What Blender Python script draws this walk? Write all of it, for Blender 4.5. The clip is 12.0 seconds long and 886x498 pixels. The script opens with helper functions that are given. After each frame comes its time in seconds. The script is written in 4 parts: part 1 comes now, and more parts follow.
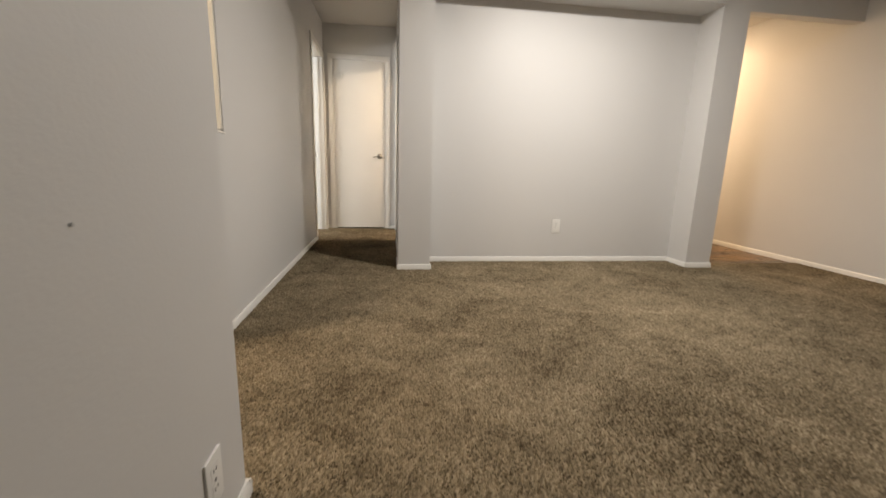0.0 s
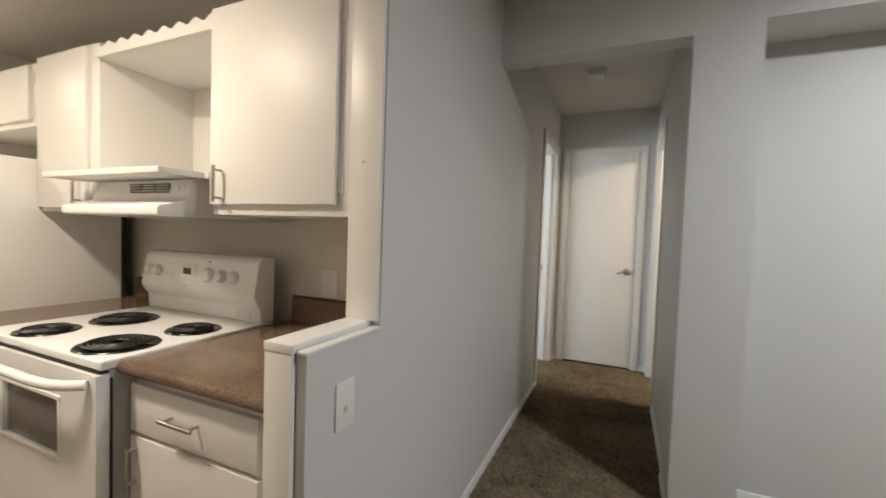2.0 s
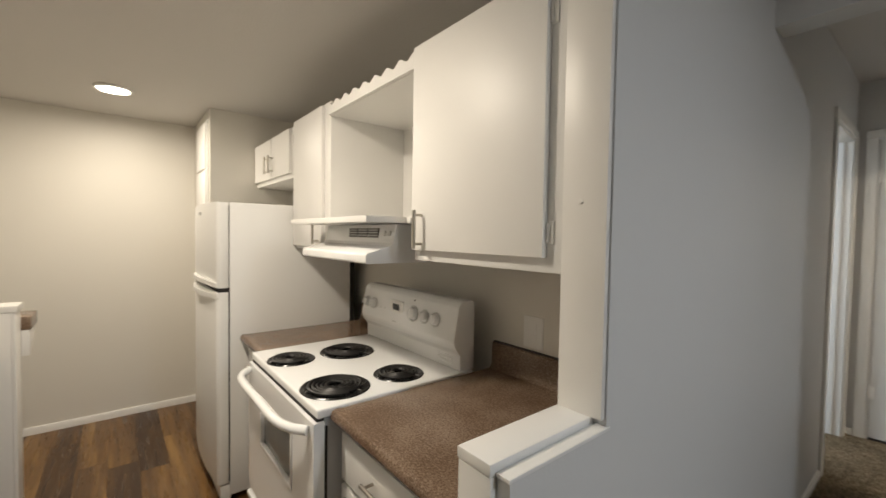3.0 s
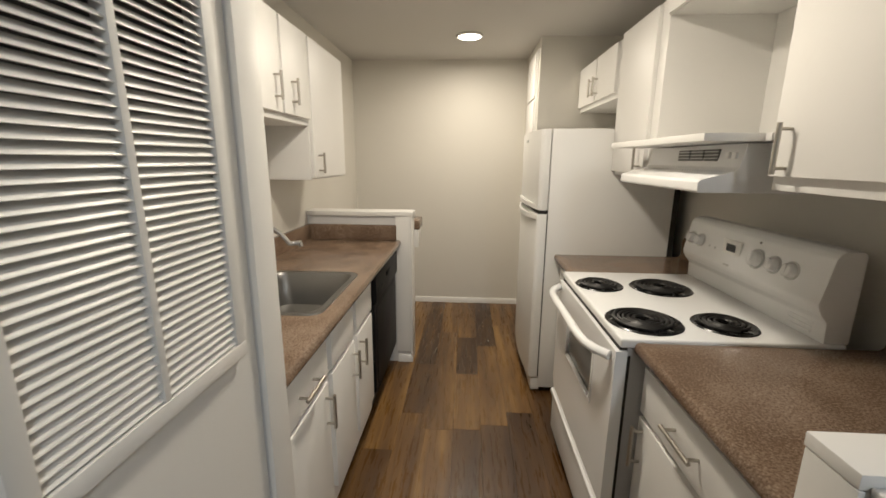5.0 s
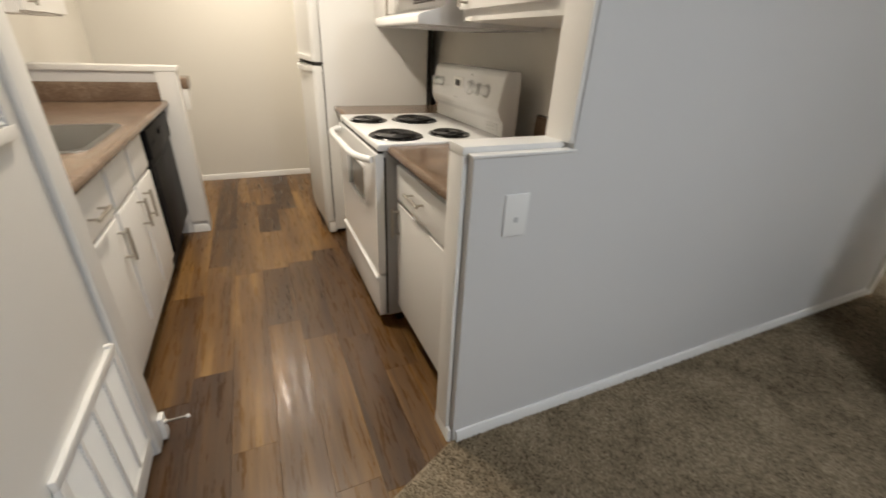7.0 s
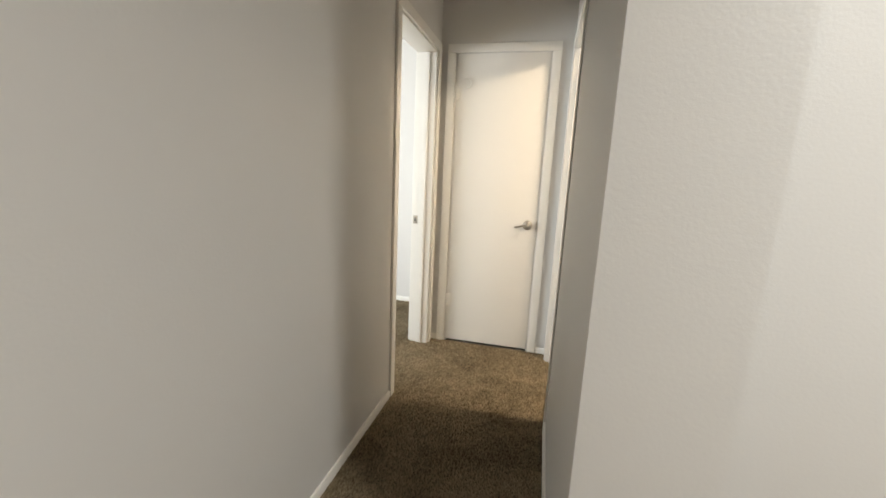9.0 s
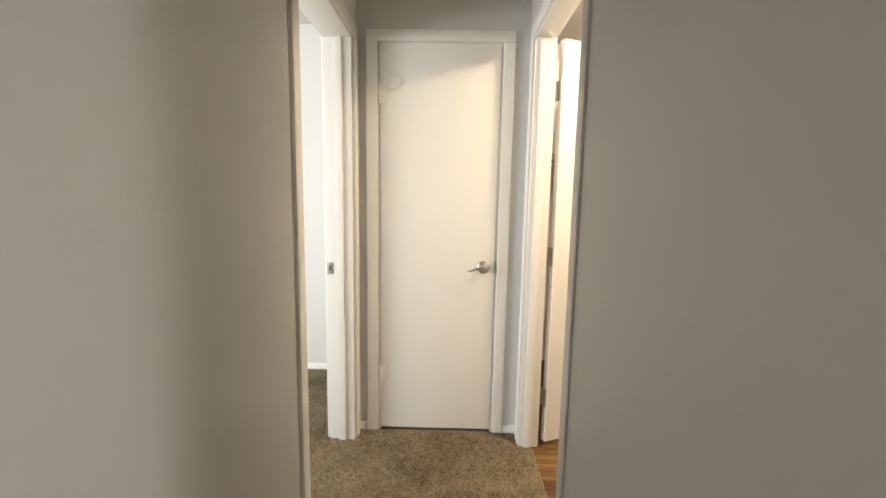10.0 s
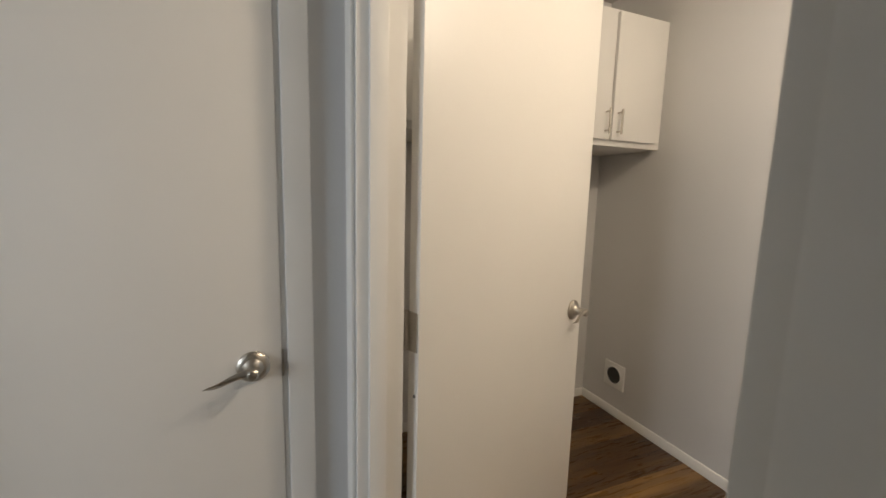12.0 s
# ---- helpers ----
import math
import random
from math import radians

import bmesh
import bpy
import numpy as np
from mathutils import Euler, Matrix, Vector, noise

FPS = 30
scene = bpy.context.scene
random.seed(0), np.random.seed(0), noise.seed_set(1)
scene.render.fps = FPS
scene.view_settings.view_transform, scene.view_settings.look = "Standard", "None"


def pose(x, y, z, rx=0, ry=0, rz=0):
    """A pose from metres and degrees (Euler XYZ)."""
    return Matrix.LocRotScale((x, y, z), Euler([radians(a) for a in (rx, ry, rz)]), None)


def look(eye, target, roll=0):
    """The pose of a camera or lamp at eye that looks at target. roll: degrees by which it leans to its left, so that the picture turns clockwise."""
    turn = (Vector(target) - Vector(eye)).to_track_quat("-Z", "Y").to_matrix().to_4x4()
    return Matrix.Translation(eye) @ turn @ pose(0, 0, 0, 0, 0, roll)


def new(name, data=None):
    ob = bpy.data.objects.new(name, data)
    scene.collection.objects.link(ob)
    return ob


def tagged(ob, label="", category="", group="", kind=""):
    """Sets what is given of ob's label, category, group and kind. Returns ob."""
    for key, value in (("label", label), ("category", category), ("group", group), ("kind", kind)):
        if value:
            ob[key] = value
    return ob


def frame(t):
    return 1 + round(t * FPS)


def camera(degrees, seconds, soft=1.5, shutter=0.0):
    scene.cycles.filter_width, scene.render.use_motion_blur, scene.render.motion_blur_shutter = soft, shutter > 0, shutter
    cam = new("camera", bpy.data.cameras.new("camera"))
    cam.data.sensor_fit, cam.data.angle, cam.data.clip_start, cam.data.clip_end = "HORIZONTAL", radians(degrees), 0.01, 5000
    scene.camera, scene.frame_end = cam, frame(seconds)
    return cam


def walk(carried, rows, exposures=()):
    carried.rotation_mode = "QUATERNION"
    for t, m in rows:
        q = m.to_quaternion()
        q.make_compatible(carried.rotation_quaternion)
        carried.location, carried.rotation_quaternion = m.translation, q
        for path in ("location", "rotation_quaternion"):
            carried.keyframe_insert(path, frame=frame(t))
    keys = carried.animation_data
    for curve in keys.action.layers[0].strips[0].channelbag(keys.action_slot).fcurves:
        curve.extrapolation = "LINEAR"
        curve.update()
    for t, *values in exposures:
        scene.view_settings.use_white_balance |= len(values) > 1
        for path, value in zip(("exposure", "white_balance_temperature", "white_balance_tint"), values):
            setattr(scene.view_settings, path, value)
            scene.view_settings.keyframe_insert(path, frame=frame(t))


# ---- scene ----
cam = camera(94.9, 12.0, shutter=0.2)
PATH = [
    (0, (0.778, 1.552, 0.839), (1.044, 3.493, 0.435), 1.7),
    (0.5, (0.817, 1.946, 0.85), (0.996, 3.919, 0.578), 3.4),
    (1, (0.78, 2.245, 0.93), (0.959, 4.223, 0.697), 0.1),
    (1.5, (0.711, 2.518, 1.102), (0.535, 4.502, 0.924), 0.3),
    (2, (0.612, 2.708, 1.232), (-0.191, 4.538, 1.153), 2.0),
    (2.5, (0.504, 2.815, 1.318), (-0.695, 4.415, 1.277), 1.5),
    (3, (0.425, 2.903, 1.35), (-1.132, 4.156, 1.283), 0.9),
    (3.5, (0.414, 2.979, 1.358), (-1.403, 3.802, 1.211), 1.9),
    (3.7, (0.412, 2.989, 1.367), (-1.466, 3.654, 1.187), 1.0),
    (5.3, (0.41, 2.862, 1.31), (-1.511, 2.647, 0.797), 0.7),
    (5.5, (0.441, 2.832, 1.282), (-1.453, 2.628, 0.671), 1.2),
    (6, (0.562, 2.784, 1.225), (-1.272, 2.734, 0.428), 1.3),
    (6.5, (0.663, 2.814, 1.204), (-1.118, 3.093, 0.336), 1.8),
    (7, (0.827, 2.935, 1.189), (-0.794, 3.691, 0.294), 2.8),
    (7.5, (0.951, 3.111, 1.195), (-0.317, 4.394, 0.332), 4.1),
    (9.3, (0.642, 4.275, 1.284), (0.338, 6.227, 0.971), 1.8),
    (9.5, (0.558, 4.428, 1.273), (0.361, 6.399, 0.998), 1.4),
    (10, (0.487, 4.783, 1.28), (0.454, 6.768, 1.035), 1.0),
    (10.5, (0.476, 5.136, 1.31), (0.599, 7.117, 1.062), 1.3),
    (11, (0.490, 5.473, 1.300), (0.846, 7.428, 1.063), 0.9),
    (11.5, (0.584, 5.775, 1.330), (1.146, 7.666, 1.011), 1.2),
    (12, (0.717, 5.978, 1.309), (1.481, 7.805, 1.034), 1.5),
]
EXPOSURES = [(0.0, 0.22, 7500, 14), (0.5, 0.13, 7200, 12), (1.0, 0.02, 6800, 10), (1.5, -0.07, 6700, 10), (2.0, -0.22, 6600, 10), (2.5, -0.32, 6500, 10), (3.5, -0.48, 6200, 9), (5.3, -0.52, 6250, 9),
             (6.5, -0.24, 6300, 10), (7.5, 0.16, 6300, 10), (9.5, 0.40, 7400, 10), (10.5, 0.23, 7200, 10), (11.0, -0.08, 6900, 11), (11.5, -0.36, 6750, 11), (12.0, -0.86, 6600, 11)]
walk(cam, [(t, look(eye, target, roll)) for t, eye, target, roll in PATH], EXPOSURES)

# ---------------------------------------------------------------- world and lamps
world = bpy.data.worlds.new("sky")
world.use_nodes = True
scene.world = world
sky = world.node_tree.nodes.new("ShaderNodeTexSky")
sky.sky_type, sky.sun_disc = "NISHITA", False
sky.sun_elevation, sky.sun_rotation = radians(35), radians(200)
world.node_tree.links.new(sky.outputs[0], world.node_tree.nodes["Background"].inputs[0])
world.node_tree.nodes["Background"].inputs[1].default_value = 0.1


def disc_lamp(name, place, watts, colour, size):
    data = bpy.data.lights.new(name, "AREA")
    data.shape, data.size, data.energy, data.color = "DISK", size, watts, colour
    ob = new(name, data)
    ob.matrix_world = Matrix.Translation(place)
    return ob


WARM = (1.0, 0.865, 0.69)
KITCHEN_LAMPS = [(-2.63, 2.90, 2.17, 17.5), (-0.95, 2.88, 2.17, 25.5)]
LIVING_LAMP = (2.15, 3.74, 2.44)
LAUNDRY_LAMP = (1.86, 6.10, 2.44)
ENTRY_LAMP = (4.15, 6.80, 2.44)
for x, y, z, watts in KITCHEN_LAMPS:
    disc_lamp("kitchen_light", (x, y, z - 0.035), watts, WARM, 0.16)
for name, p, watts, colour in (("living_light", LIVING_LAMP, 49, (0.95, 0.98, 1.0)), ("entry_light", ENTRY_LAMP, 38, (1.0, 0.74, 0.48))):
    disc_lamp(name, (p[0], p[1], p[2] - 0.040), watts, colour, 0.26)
dome = bpy.data.lights.new("laundry_light", "POINT")
dome.energy, dome.color, dome.shadow_soft_size = 58, (1.0, 0.84, 0.65), 0.07
new("laundry_light", dome).matrix_world = Matrix.Translation((LAUNDRY_LAMP[0], LAUNDRY_LAMP[1], LAUNDRY_LAMP[2] - 0.17))
window_lamp = bpy.data.lights.new("window_light", "AREA")
window_lamp.shape, window_lamp.size, window_lamp.size_y = "RECTANGLE", 1.4, 1.2
window_lamp.energy, window_lamp.color = 115, (0.84, 0.92, 1.0)
new("window_light", window_lamp).matrix_world = look((-3.14, 5.4, 1.5), (0, 5.9, 1.3))


# ---------------------------------------------------------------- materials
def material(name, colour, rough=0.5, metal=0.0, vary=0.06, scale=3.0, bump=0.0, bump_scale=80.0, emit=0.0, random=0.0):
    """A plain surface with large faint blotches, fine grain and fine relief."""
    m = bpy.data.materials.new(name)
    m.use_nodes = True
    n, ln = m.node_tree.nodes, m.node_tree.links
    b = n["Principled BSDF"]
    b.inputs["Roughness"].default_value, b.inputs["Metallic"].default_value = rough, metal
    co = n.new("ShaderNodeTexCoord")
    big, fine = n.new("ShaderNodeTexNoise"), n.new("ShaderNodeTexNoise")
    big.inputs["Scale"].default_value, big.inputs["Detail"].default_value = scale, 4
    fine.inputs["Scale"].default_value, fine.inputs["Detail"].default_value = bump_scale, 3
    for t in (big, fine):
        ln.new(co.outputs["Object"], t.inputs["Vector"])
    mix = n.new("ShaderNodeMath")
    mix.operation = "MULTIPLY_ADD"
    ln.new(big.outputs["Fac"], mix.inputs[0])
    mix.inputs[1].default_value, mix.inputs[2].default_value = 2 * vary, 1 - vary
    last = mix.outputs[0]
    if random:
        info = n.new("ShaderNodeObjectInfo")
        more = n.new("ShaderNodeMath")
        more.operation = "MULTIPLY_ADD"
        ln.new(info.outputs["Random"], more.inputs[0])
        more.inputs[1].default_value = random
        ln.new(last, more.inputs[2])
        last = more.outputs[0]
    hue = n.new("ShaderNodeHueSaturation")
    hue.inputs["Color"].default_value = (*colour, 1)
    ln.new(last, hue.inputs["Value"])
    ln.new(hue.outputs[0], b.inputs["Base Color"])
    rr = n.new("ShaderNodeMath")
    rr.operation = "MULTIPLY_ADD"
    ln.new(big.outputs["Fac"], rr.inputs[0])
    rr.inputs[1].default_value, rr.inputs[2].default_value = 0.12, rough - 0.06
    ln.new(rr.outputs[0], b.inputs["Roughness"])
    if bump:
        bp = n.new("ShaderNodeBump")
        bp.inputs["Strength"].default_value, bp.inputs["Distance"].default_value = min(1, bump * 10), 0.002
        ln.new(fine.outputs["Fac"], bp.inputs["Height"])
        ln.new(bp.outputs[0], b.inputs["Normal"])
    if emit:
        b.inputs["Emission Color"].default_value = (*colour, 1)
        b.inputs["Emission Strength"].default_value = emit
    return m


def ramp(n, stops):
    r = n.new("ShaderNodeValToRGB")
    while len(r.color_ramp.elements) < len(stops):
        r.color_ramp.elements.new(0.5)
    for e, (p, c) in zip(r.color_ramp.elements, stops):
        e.position, e.color = p, (*c, 1)
    return r


def wood_material(name):
    """Vinyl plank: tone by plank, long streaks along x, fine embossed grain."""
    m = bpy.data.materials.new(name)
    m.use_nodes = True
    n, ln = m.node_tree.nodes, m.node_tree.links
    b = n["Principled BSDF"]
    co, info, mp = n.new("ShaderNodeTexCoord"), n.new("ShaderNodeObjectInfo"), n.new("ShaderNodeMapping")
    shift = n.new("ShaderNodeVectorMath")
    shift.operation = "SCALE"
    shift.inputs[0].default_value = (7.0, 13.0, 3.0)
    ln.new(info.outputs["Random"], shift.inputs["Scale"])
    ln.new(co.outputs["Object"], mp.inputs["Vector"])
    ln.new(shift.outputs[0], mp.inputs["Location"])
    mp.inputs["Scale"].default_value = (1.1, 24.0, 1.0)
    streak = n.new("ShaderNodeTexNoise")
    streak.inputs["Scale"].default_value, streak.inputs["Detail"].default_value, streak.inputs["Distortion"].default_value = 1.6, 8, 0.6
    ln.new(mp.outputs[0], streak.inputs["Vector"])
    cloud = n.new("ShaderNodeTexNoise")
    cloud.inputs["Scale"].default_value, cloud.inputs["Detail"].default_value = 2.4, 3
    wide = n.new("ShaderNodeMapping")
    wide.inputs["Scale"].default_value = (0.55, 6.0, 1.0)
    ln.new(co.outputs["Object"], wide.inputs["Vector"])
    ln.new(shift.outputs[0], wide.inputs["Location"])
    ln.new(wide.outputs[0], cloud.inputs["Vector"])
    tone = n.new("ShaderNodeMath")
    tone.operation = "MULTIPLY_ADD"
    ln.new(info.outputs["Random"], tone.inputs[0])
    tone.inputs[1].default_value = 0.70
    add = n.new("ShaderNodeMath")
    add.operation = "MULTIPLY_ADD"
    ln.new(cloud.outputs["Fac"], add.inputs[0])
    add.inputs[1].default_value = 1.15
    half = n.new("ShaderNodeMath")
    half.operation = "MULTIPLY_ADD"
    ln.new(streak.outputs["Fac"], half.inputs[0])
    half.inputs[1].default_value, half.inputs[2].default_value = 0.70, -0.88
    ln.new(half.outputs[0], add.inputs[2])
    ln.new(add.outputs[0], tone.inputs[2])
    r = ramp(n, [(0.0, (0.044, 0.0195, 0.006)), (0.35, (0.088, 0.043, 0.013)), (0.65, (0.155, 0.080, 0.0245)), (1.0, (0.31, 0.178, 0.057))])
    ln.new(tone.outputs[0], r.inputs[0])
    ln.new(r.outputs[0], b.inputs["Base Color"])
    # worn and scuffed patches in the gloss
    scuff = n.new("ShaderNodeTexNoise")
    scuff.inputs["Scale"].default_value, scuff.inputs["Detail"].default_value, scuff.inputs["Roughness"].default_value = 9, 6, 0.7
    ln.new(wide.outputs[0], scuff.inputs["Vector"])
    gloss = n.new("ShaderNodeMapRange")
    gloss.inputs["From Min"].default_value, gloss.inputs["From Max"].default_value = 0.38, 0.62
    gloss.inputs["To Min"].default_value, gloss.inputs["To Max"].default_value = 0.22, 0.44
    ln.new(scuff.outputs["Fac"], gloss.inputs["Value"])
    ln.new(gloss.outputs[0], b.inputs["Roughness"])
    bp = n.new("ShaderNodeBump")
    bp.inputs["Strength"].default_value, bp.inputs["Distance"].default_value = 0.35, 0.0015
    ln.new(streak.outputs["Fac"], bp.inputs["Height"])
    ln.new(bp.outputs[0], b.inputs["Normal"])
    return m


def speckle_material(name, stops, rough, scale):
    m = bpy.data.materials.new(name)
    m.use_nodes = True
    n, ln = m.node_tree.nodes, m.node_tree.links
    b = n["Principled BSDF"]
    co = n.new("ShaderNodeTexCoord")
    a, c = n.new("ShaderNodeTexNoise"), n.new("ShaderNodeTexNoise")
    a.inputs["Scale"].default_value, a.inputs["Detail"].default_value, a.inputs["Roughness"].default_value = scale, 6, 0.75
    c.inputs["Scale"].default_value, c.inputs["Detail"].default_value = 6, 3
    for t in (a, c):
        ln.new(co.outputs["Object"], t.inputs["Vector"])
    s = n.new("ShaderNodeMath")
    s.operation = "MULTIPLY_ADD"
    ln.new(c.outputs["Fac"], s.inputs[0])
    s.inputs[1].default_value = 0.3
    ln.new(a.outputs["Fac"], s.inputs[2])
    r = ramp(n, stops)
    ln.new(s.outputs[0], r.inputs[0])
    ln.new(r.outputs[0], b.inputs["Base Color"])
    b.inputs["Roughness"].default_value = rough
    return m


def carpet_material(name, tuft):
    """Cut pile in mixed browns; tufts differ one by one, worn and brushed patches are larger."""
    m = bpy.data.materials.new(name)
    m.use_nodes = True
    n, ln = m.node_tree.nodes, m.node_tree.links
    b = n["Principled BSDF"]
    co = n.new("ShaderNodeTexCoord")
    a, c = n.new("ShaderNodeTexNoise"), n.new("ShaderNodeTexNoise")
    a.inputs["Scale"].default_value, a.inputs["Detail"].default_value = 110, 3
    c.inputs["Scale"].default_value, c.inputs["Detail"].default_value, c.inputs["Distortion"].default_value = 20, 6, 1.5
    for t in (a, c):
        ln.new(co.outputs["Object"], t.inputs["Vector"])
    s = n.new("ShaderNodeMath")
    s.operation = "MULTIPLY_ADD"
    ln.new(c.outputs["Fac"], s.inputs[0])
    s.inputs[1].default_value = 0.80
    if tuft:
        g = n.new("ShaderNodeNewGeometry")
        k = n.new("ShaderNodeMath")
        k.operation = "MULTIPLY_ADD"
        ln.new(g.outputs["Random Per Island"], k.inputs[0])
        k.inputs[1].default_value, k.inputs[2].default_value = 0.44, -0.13
        ln.new(k.outputs[0], s.inputs[2])
    else:
        ln.new(a.outputs["Fac"], s.inputs[2])
        s.inputs[1].default_value = 0.5
    r = ramp(n, [(0.02, (0.066, 0.049, 0.029)), (0.45, (0.192, 0.150, 0.096)), (0.98, (0.40, 0.325, 0.225))])
    broad = n.new("ShaderNodeTexNoise")
    broad.inputs["Scale"].default_value, broad.inputs["Detail"].default_value, broad.inputs["Distortion"].default_value = 2.6, 3, 1.2
    ln.new(co.outputs["Object"], broad.inputs["Vector"])
    total = n.new("ShaderNodeMath")
    total.operation = "MULTIPLY_ADD"
    ln.new(broad.outputs["Fac"], total.inputs[0])
    total.inputs[1].default_value = 0.75
    low = n.new("ShaderNodeMath")
    low.operation = "SUBTRACT"
    low.inputs[1].default_value = 0.375 if tuft else 0.46
    ln.new(s.outputs[0], low.inputs[0])
    ln.new(low.outputs[0], total.inputs[2])
    ln.new(total.outputs[0], r.inputs[0])
    ln.new(r.outputs[0], b.inputs["Base Color"])
    b.inputs["Roughness"].default_value = 0.95
    b.inputs["Specular IOR Level"].default_value = 0.1
    return m


M_WALL = material("wall_paint", (0.66, 0.655, 0.645), 0.50, vary=0.025, scale=1.3, bump=0.02, bump_scale=130)
M_KITCHEN = material("kitchen_wall_paint", (0.70, 0.675, 0.615), 0.48, vary=0.03, scale=1.3, bump=0.02, bump_scale=130)
M_CEIL = material("ceiling_paint", (0.62, 0.60, 0.57), 0.8, vary=0.03, scale=1.0, bump=0.05, bump_scale=90)
M_TRIM = material("trim_paint", (0.80, 0.79, 0.76), 0.38, vary=0.03, scale=6, bump=0.008, bump_scale=60)
M_DOOR = material("door_paint", (0.79, 0.775, 0.74), 0.40, vary=0.03, scale=2, bump=0.01, bump_scale=110)
M_CAB = material("cabinet_paint", (0.80, 0.79, 0.762), 0.44, vary=0.03, scale=3, bump=0.008, bump_scale=70)
M_ENAMEL = material("white_enamel", (0.84, 0.845, 0.84), 0.16, vary=0.015, scale=4)
M_FRIDGE = material("fridge_enamel", (0.79, 0.785, 0.76), 0.36, vary=0.02, scale=3, bump=0.02, bump_scale=420)
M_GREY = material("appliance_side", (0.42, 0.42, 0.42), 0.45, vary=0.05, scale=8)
M_BLACK = material("black_enamel", (0.010, 0.010, 0.010), 0.27, vary=0.2, scale=20)
M_COIL = material("coil_iron", (0.02, 0.019, 0.018), 0.42, metal=0.3, vary=0.3, scale=40)
M_DW = material("dishwasher_black", (0.010, 0.010, 0.011), 0.4, vary=0.2, scale=8)
M_DWP = material("dishwasher_panel", (0.015, 0.015, 0.016), 0.42, vary=0.2, scale=8)
for m in (M_DW, M_DWP):
    m.node_tree.nodes["Principled BSDF"].inputs["Specular IOR Level"].default_value = 0.05
M_NICKEL = material("brushed_nickel", (0.47, 0.44, 0.39), 0.33, metal=1.0, vary=0.08, scale=30)
M_CHROME = material("chrome", (0.75, 0.75, 0.74), 0.10, metal=1.0, vary=0.03, scale=20)
M_STEEL = material("sink_steel", (0.26, 0.255, 0.245), 0.42, metal=1.0, vary=0.08, scale=18)
M_DARK = material("dark_gap", (0.02, 0.018, 0.016), 0.8, vary=0.2)
M_TOE = material("toe_kick", (0.05, 0.04, 0.032), 0.7, vary=0.2, scale=6)
M_PLATE = material("plate_plastic", (0.82, 0.815, 0.79), 0.32, vary=0.02)
M_SLOT = material("plate_slot", (0.10, 0.095, 0.09), 0.5, vary=0.1)
M_GLASS = material("oven_glass", (0.16, 0.165, 0.16), 0.10, vary=0.25, scale=5)
M_DIAL = material("dial_grey", (0.56, 0.56, 0.55), 0.4, vary=0.05)
M_DISPLAY = material("display", (0.02, 0.022, 0.02), 0.15, vary=0.1)
M_LAMP = material("lamp_diffuser", (1.0, 0.88, 0.70), 0.5, vary=0.0, emit=14.0)
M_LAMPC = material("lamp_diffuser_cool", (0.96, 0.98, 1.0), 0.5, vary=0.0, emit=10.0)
M_COUNTER = speckle_material("laminate", [(0.40, (0.082, 0.051, 0.032)), (0.62, (0.158, 0.104, 0.069)), (0.84, (0.36, 0.270, 0.198))], 0.20, 185)
M_WOOD = wood_material("vinyl_plank")
M_CARPET = carpet_material("carpet_backing", False)
M_TUFT = carpet_material("carpet_pile", True)


# ---------------------------------------------------------------- building blocks
def box(bm, a, b, bevel=0.0, seg=2):
    vs = [bm.verts.new((x, y, z)) for x in (a[0], b[0]) for y in (a[1], b[1]) for z in (a[2], b[2])]
    fs = [bm.faces.new([vs[i] for i in f]) for f in ((0, 1, 3, 2), (4, 6, 7, 5), (0, 4, 5, 1), (2, 3, 7, 6), (0, 2, 6, 4), (1, 5, 7, 3))]
    if bevel:
        edges = {e for f in fs for e in f.edges}
        bmesh.ops.bevel(bm, geom=list(edges), offset=bevel, segments=seg, affect="EDGES", profile=0.6)
    return bm


def prism(bm, outline, axis, lo, hi, bevel=0.0):
    """An outline in the two other axes, drawn out along one axis."""
    def at(p, s):
        c = list(p)
        c.insert(axis, s)
        return c
    lower, upper = [bm.verts.new(at(p, lo)) for p in outline], [bm.verts.new(at(p, hi)) for p in outline]
    fs = [bm.faces.new(lower), bm.faces.new(upper[::-1])]
    k = len(outline)
    for i in range(k):
        fs.append(bm.faces.new([lower[i], upper[i], upper[(i + 1) % k], lower[(i + 1) % k]]))
    bmesh.ops.recalc_face_normals(bm, faces=fs)
    if bevel:
        bmesh.ops.bevel(bm, geom=list({e for f in fs for e in f.edges}), offset=bevel, segments=2, affect="EDGES", profile=0.6)
    return bm


def tube(bm, points, r, seg=12, closed=False):
    """A round rod along points; r may be one radius or one for each point."""
    pts = [Vector(p) for p in points]
    k = len(pts)
    rs = r if isinstance(r, (list, tuple)) else [r] * k
    rings, side = [], None
    for i, p in enumerate(pts):
        a, b = (pts[i - 1], pts[(i + 1) % k]) if closed else (pts[max(i - 1, 0)], pts[min(i + 1, k - 1)])
        t = (b - a).normalized()
        side = (side - t * side.dot(t)) if side else t.orthogonal()
        side.normalize()
        other = t.cross(side)
        rings.append([bm.verts.new(p + rs[i] * (math.cos(2 * math.pi * j / seg) * side + math.sin(2 * math.pi * j / seg) * other)) for j in range(seg)])
    for i in range(k if closed else k - 1):
        a, b = rings[i], rings[(i + 1) % k]
        for j in range(seg):
            bm.faces.new([a[j], a[(j + 1) % seg], b[(j + 1) % seg], b[j]])
    if not closed:
        bm.faces.new(rings[0][::-1])
        bm.faces.new(rings[-1])
    return bm


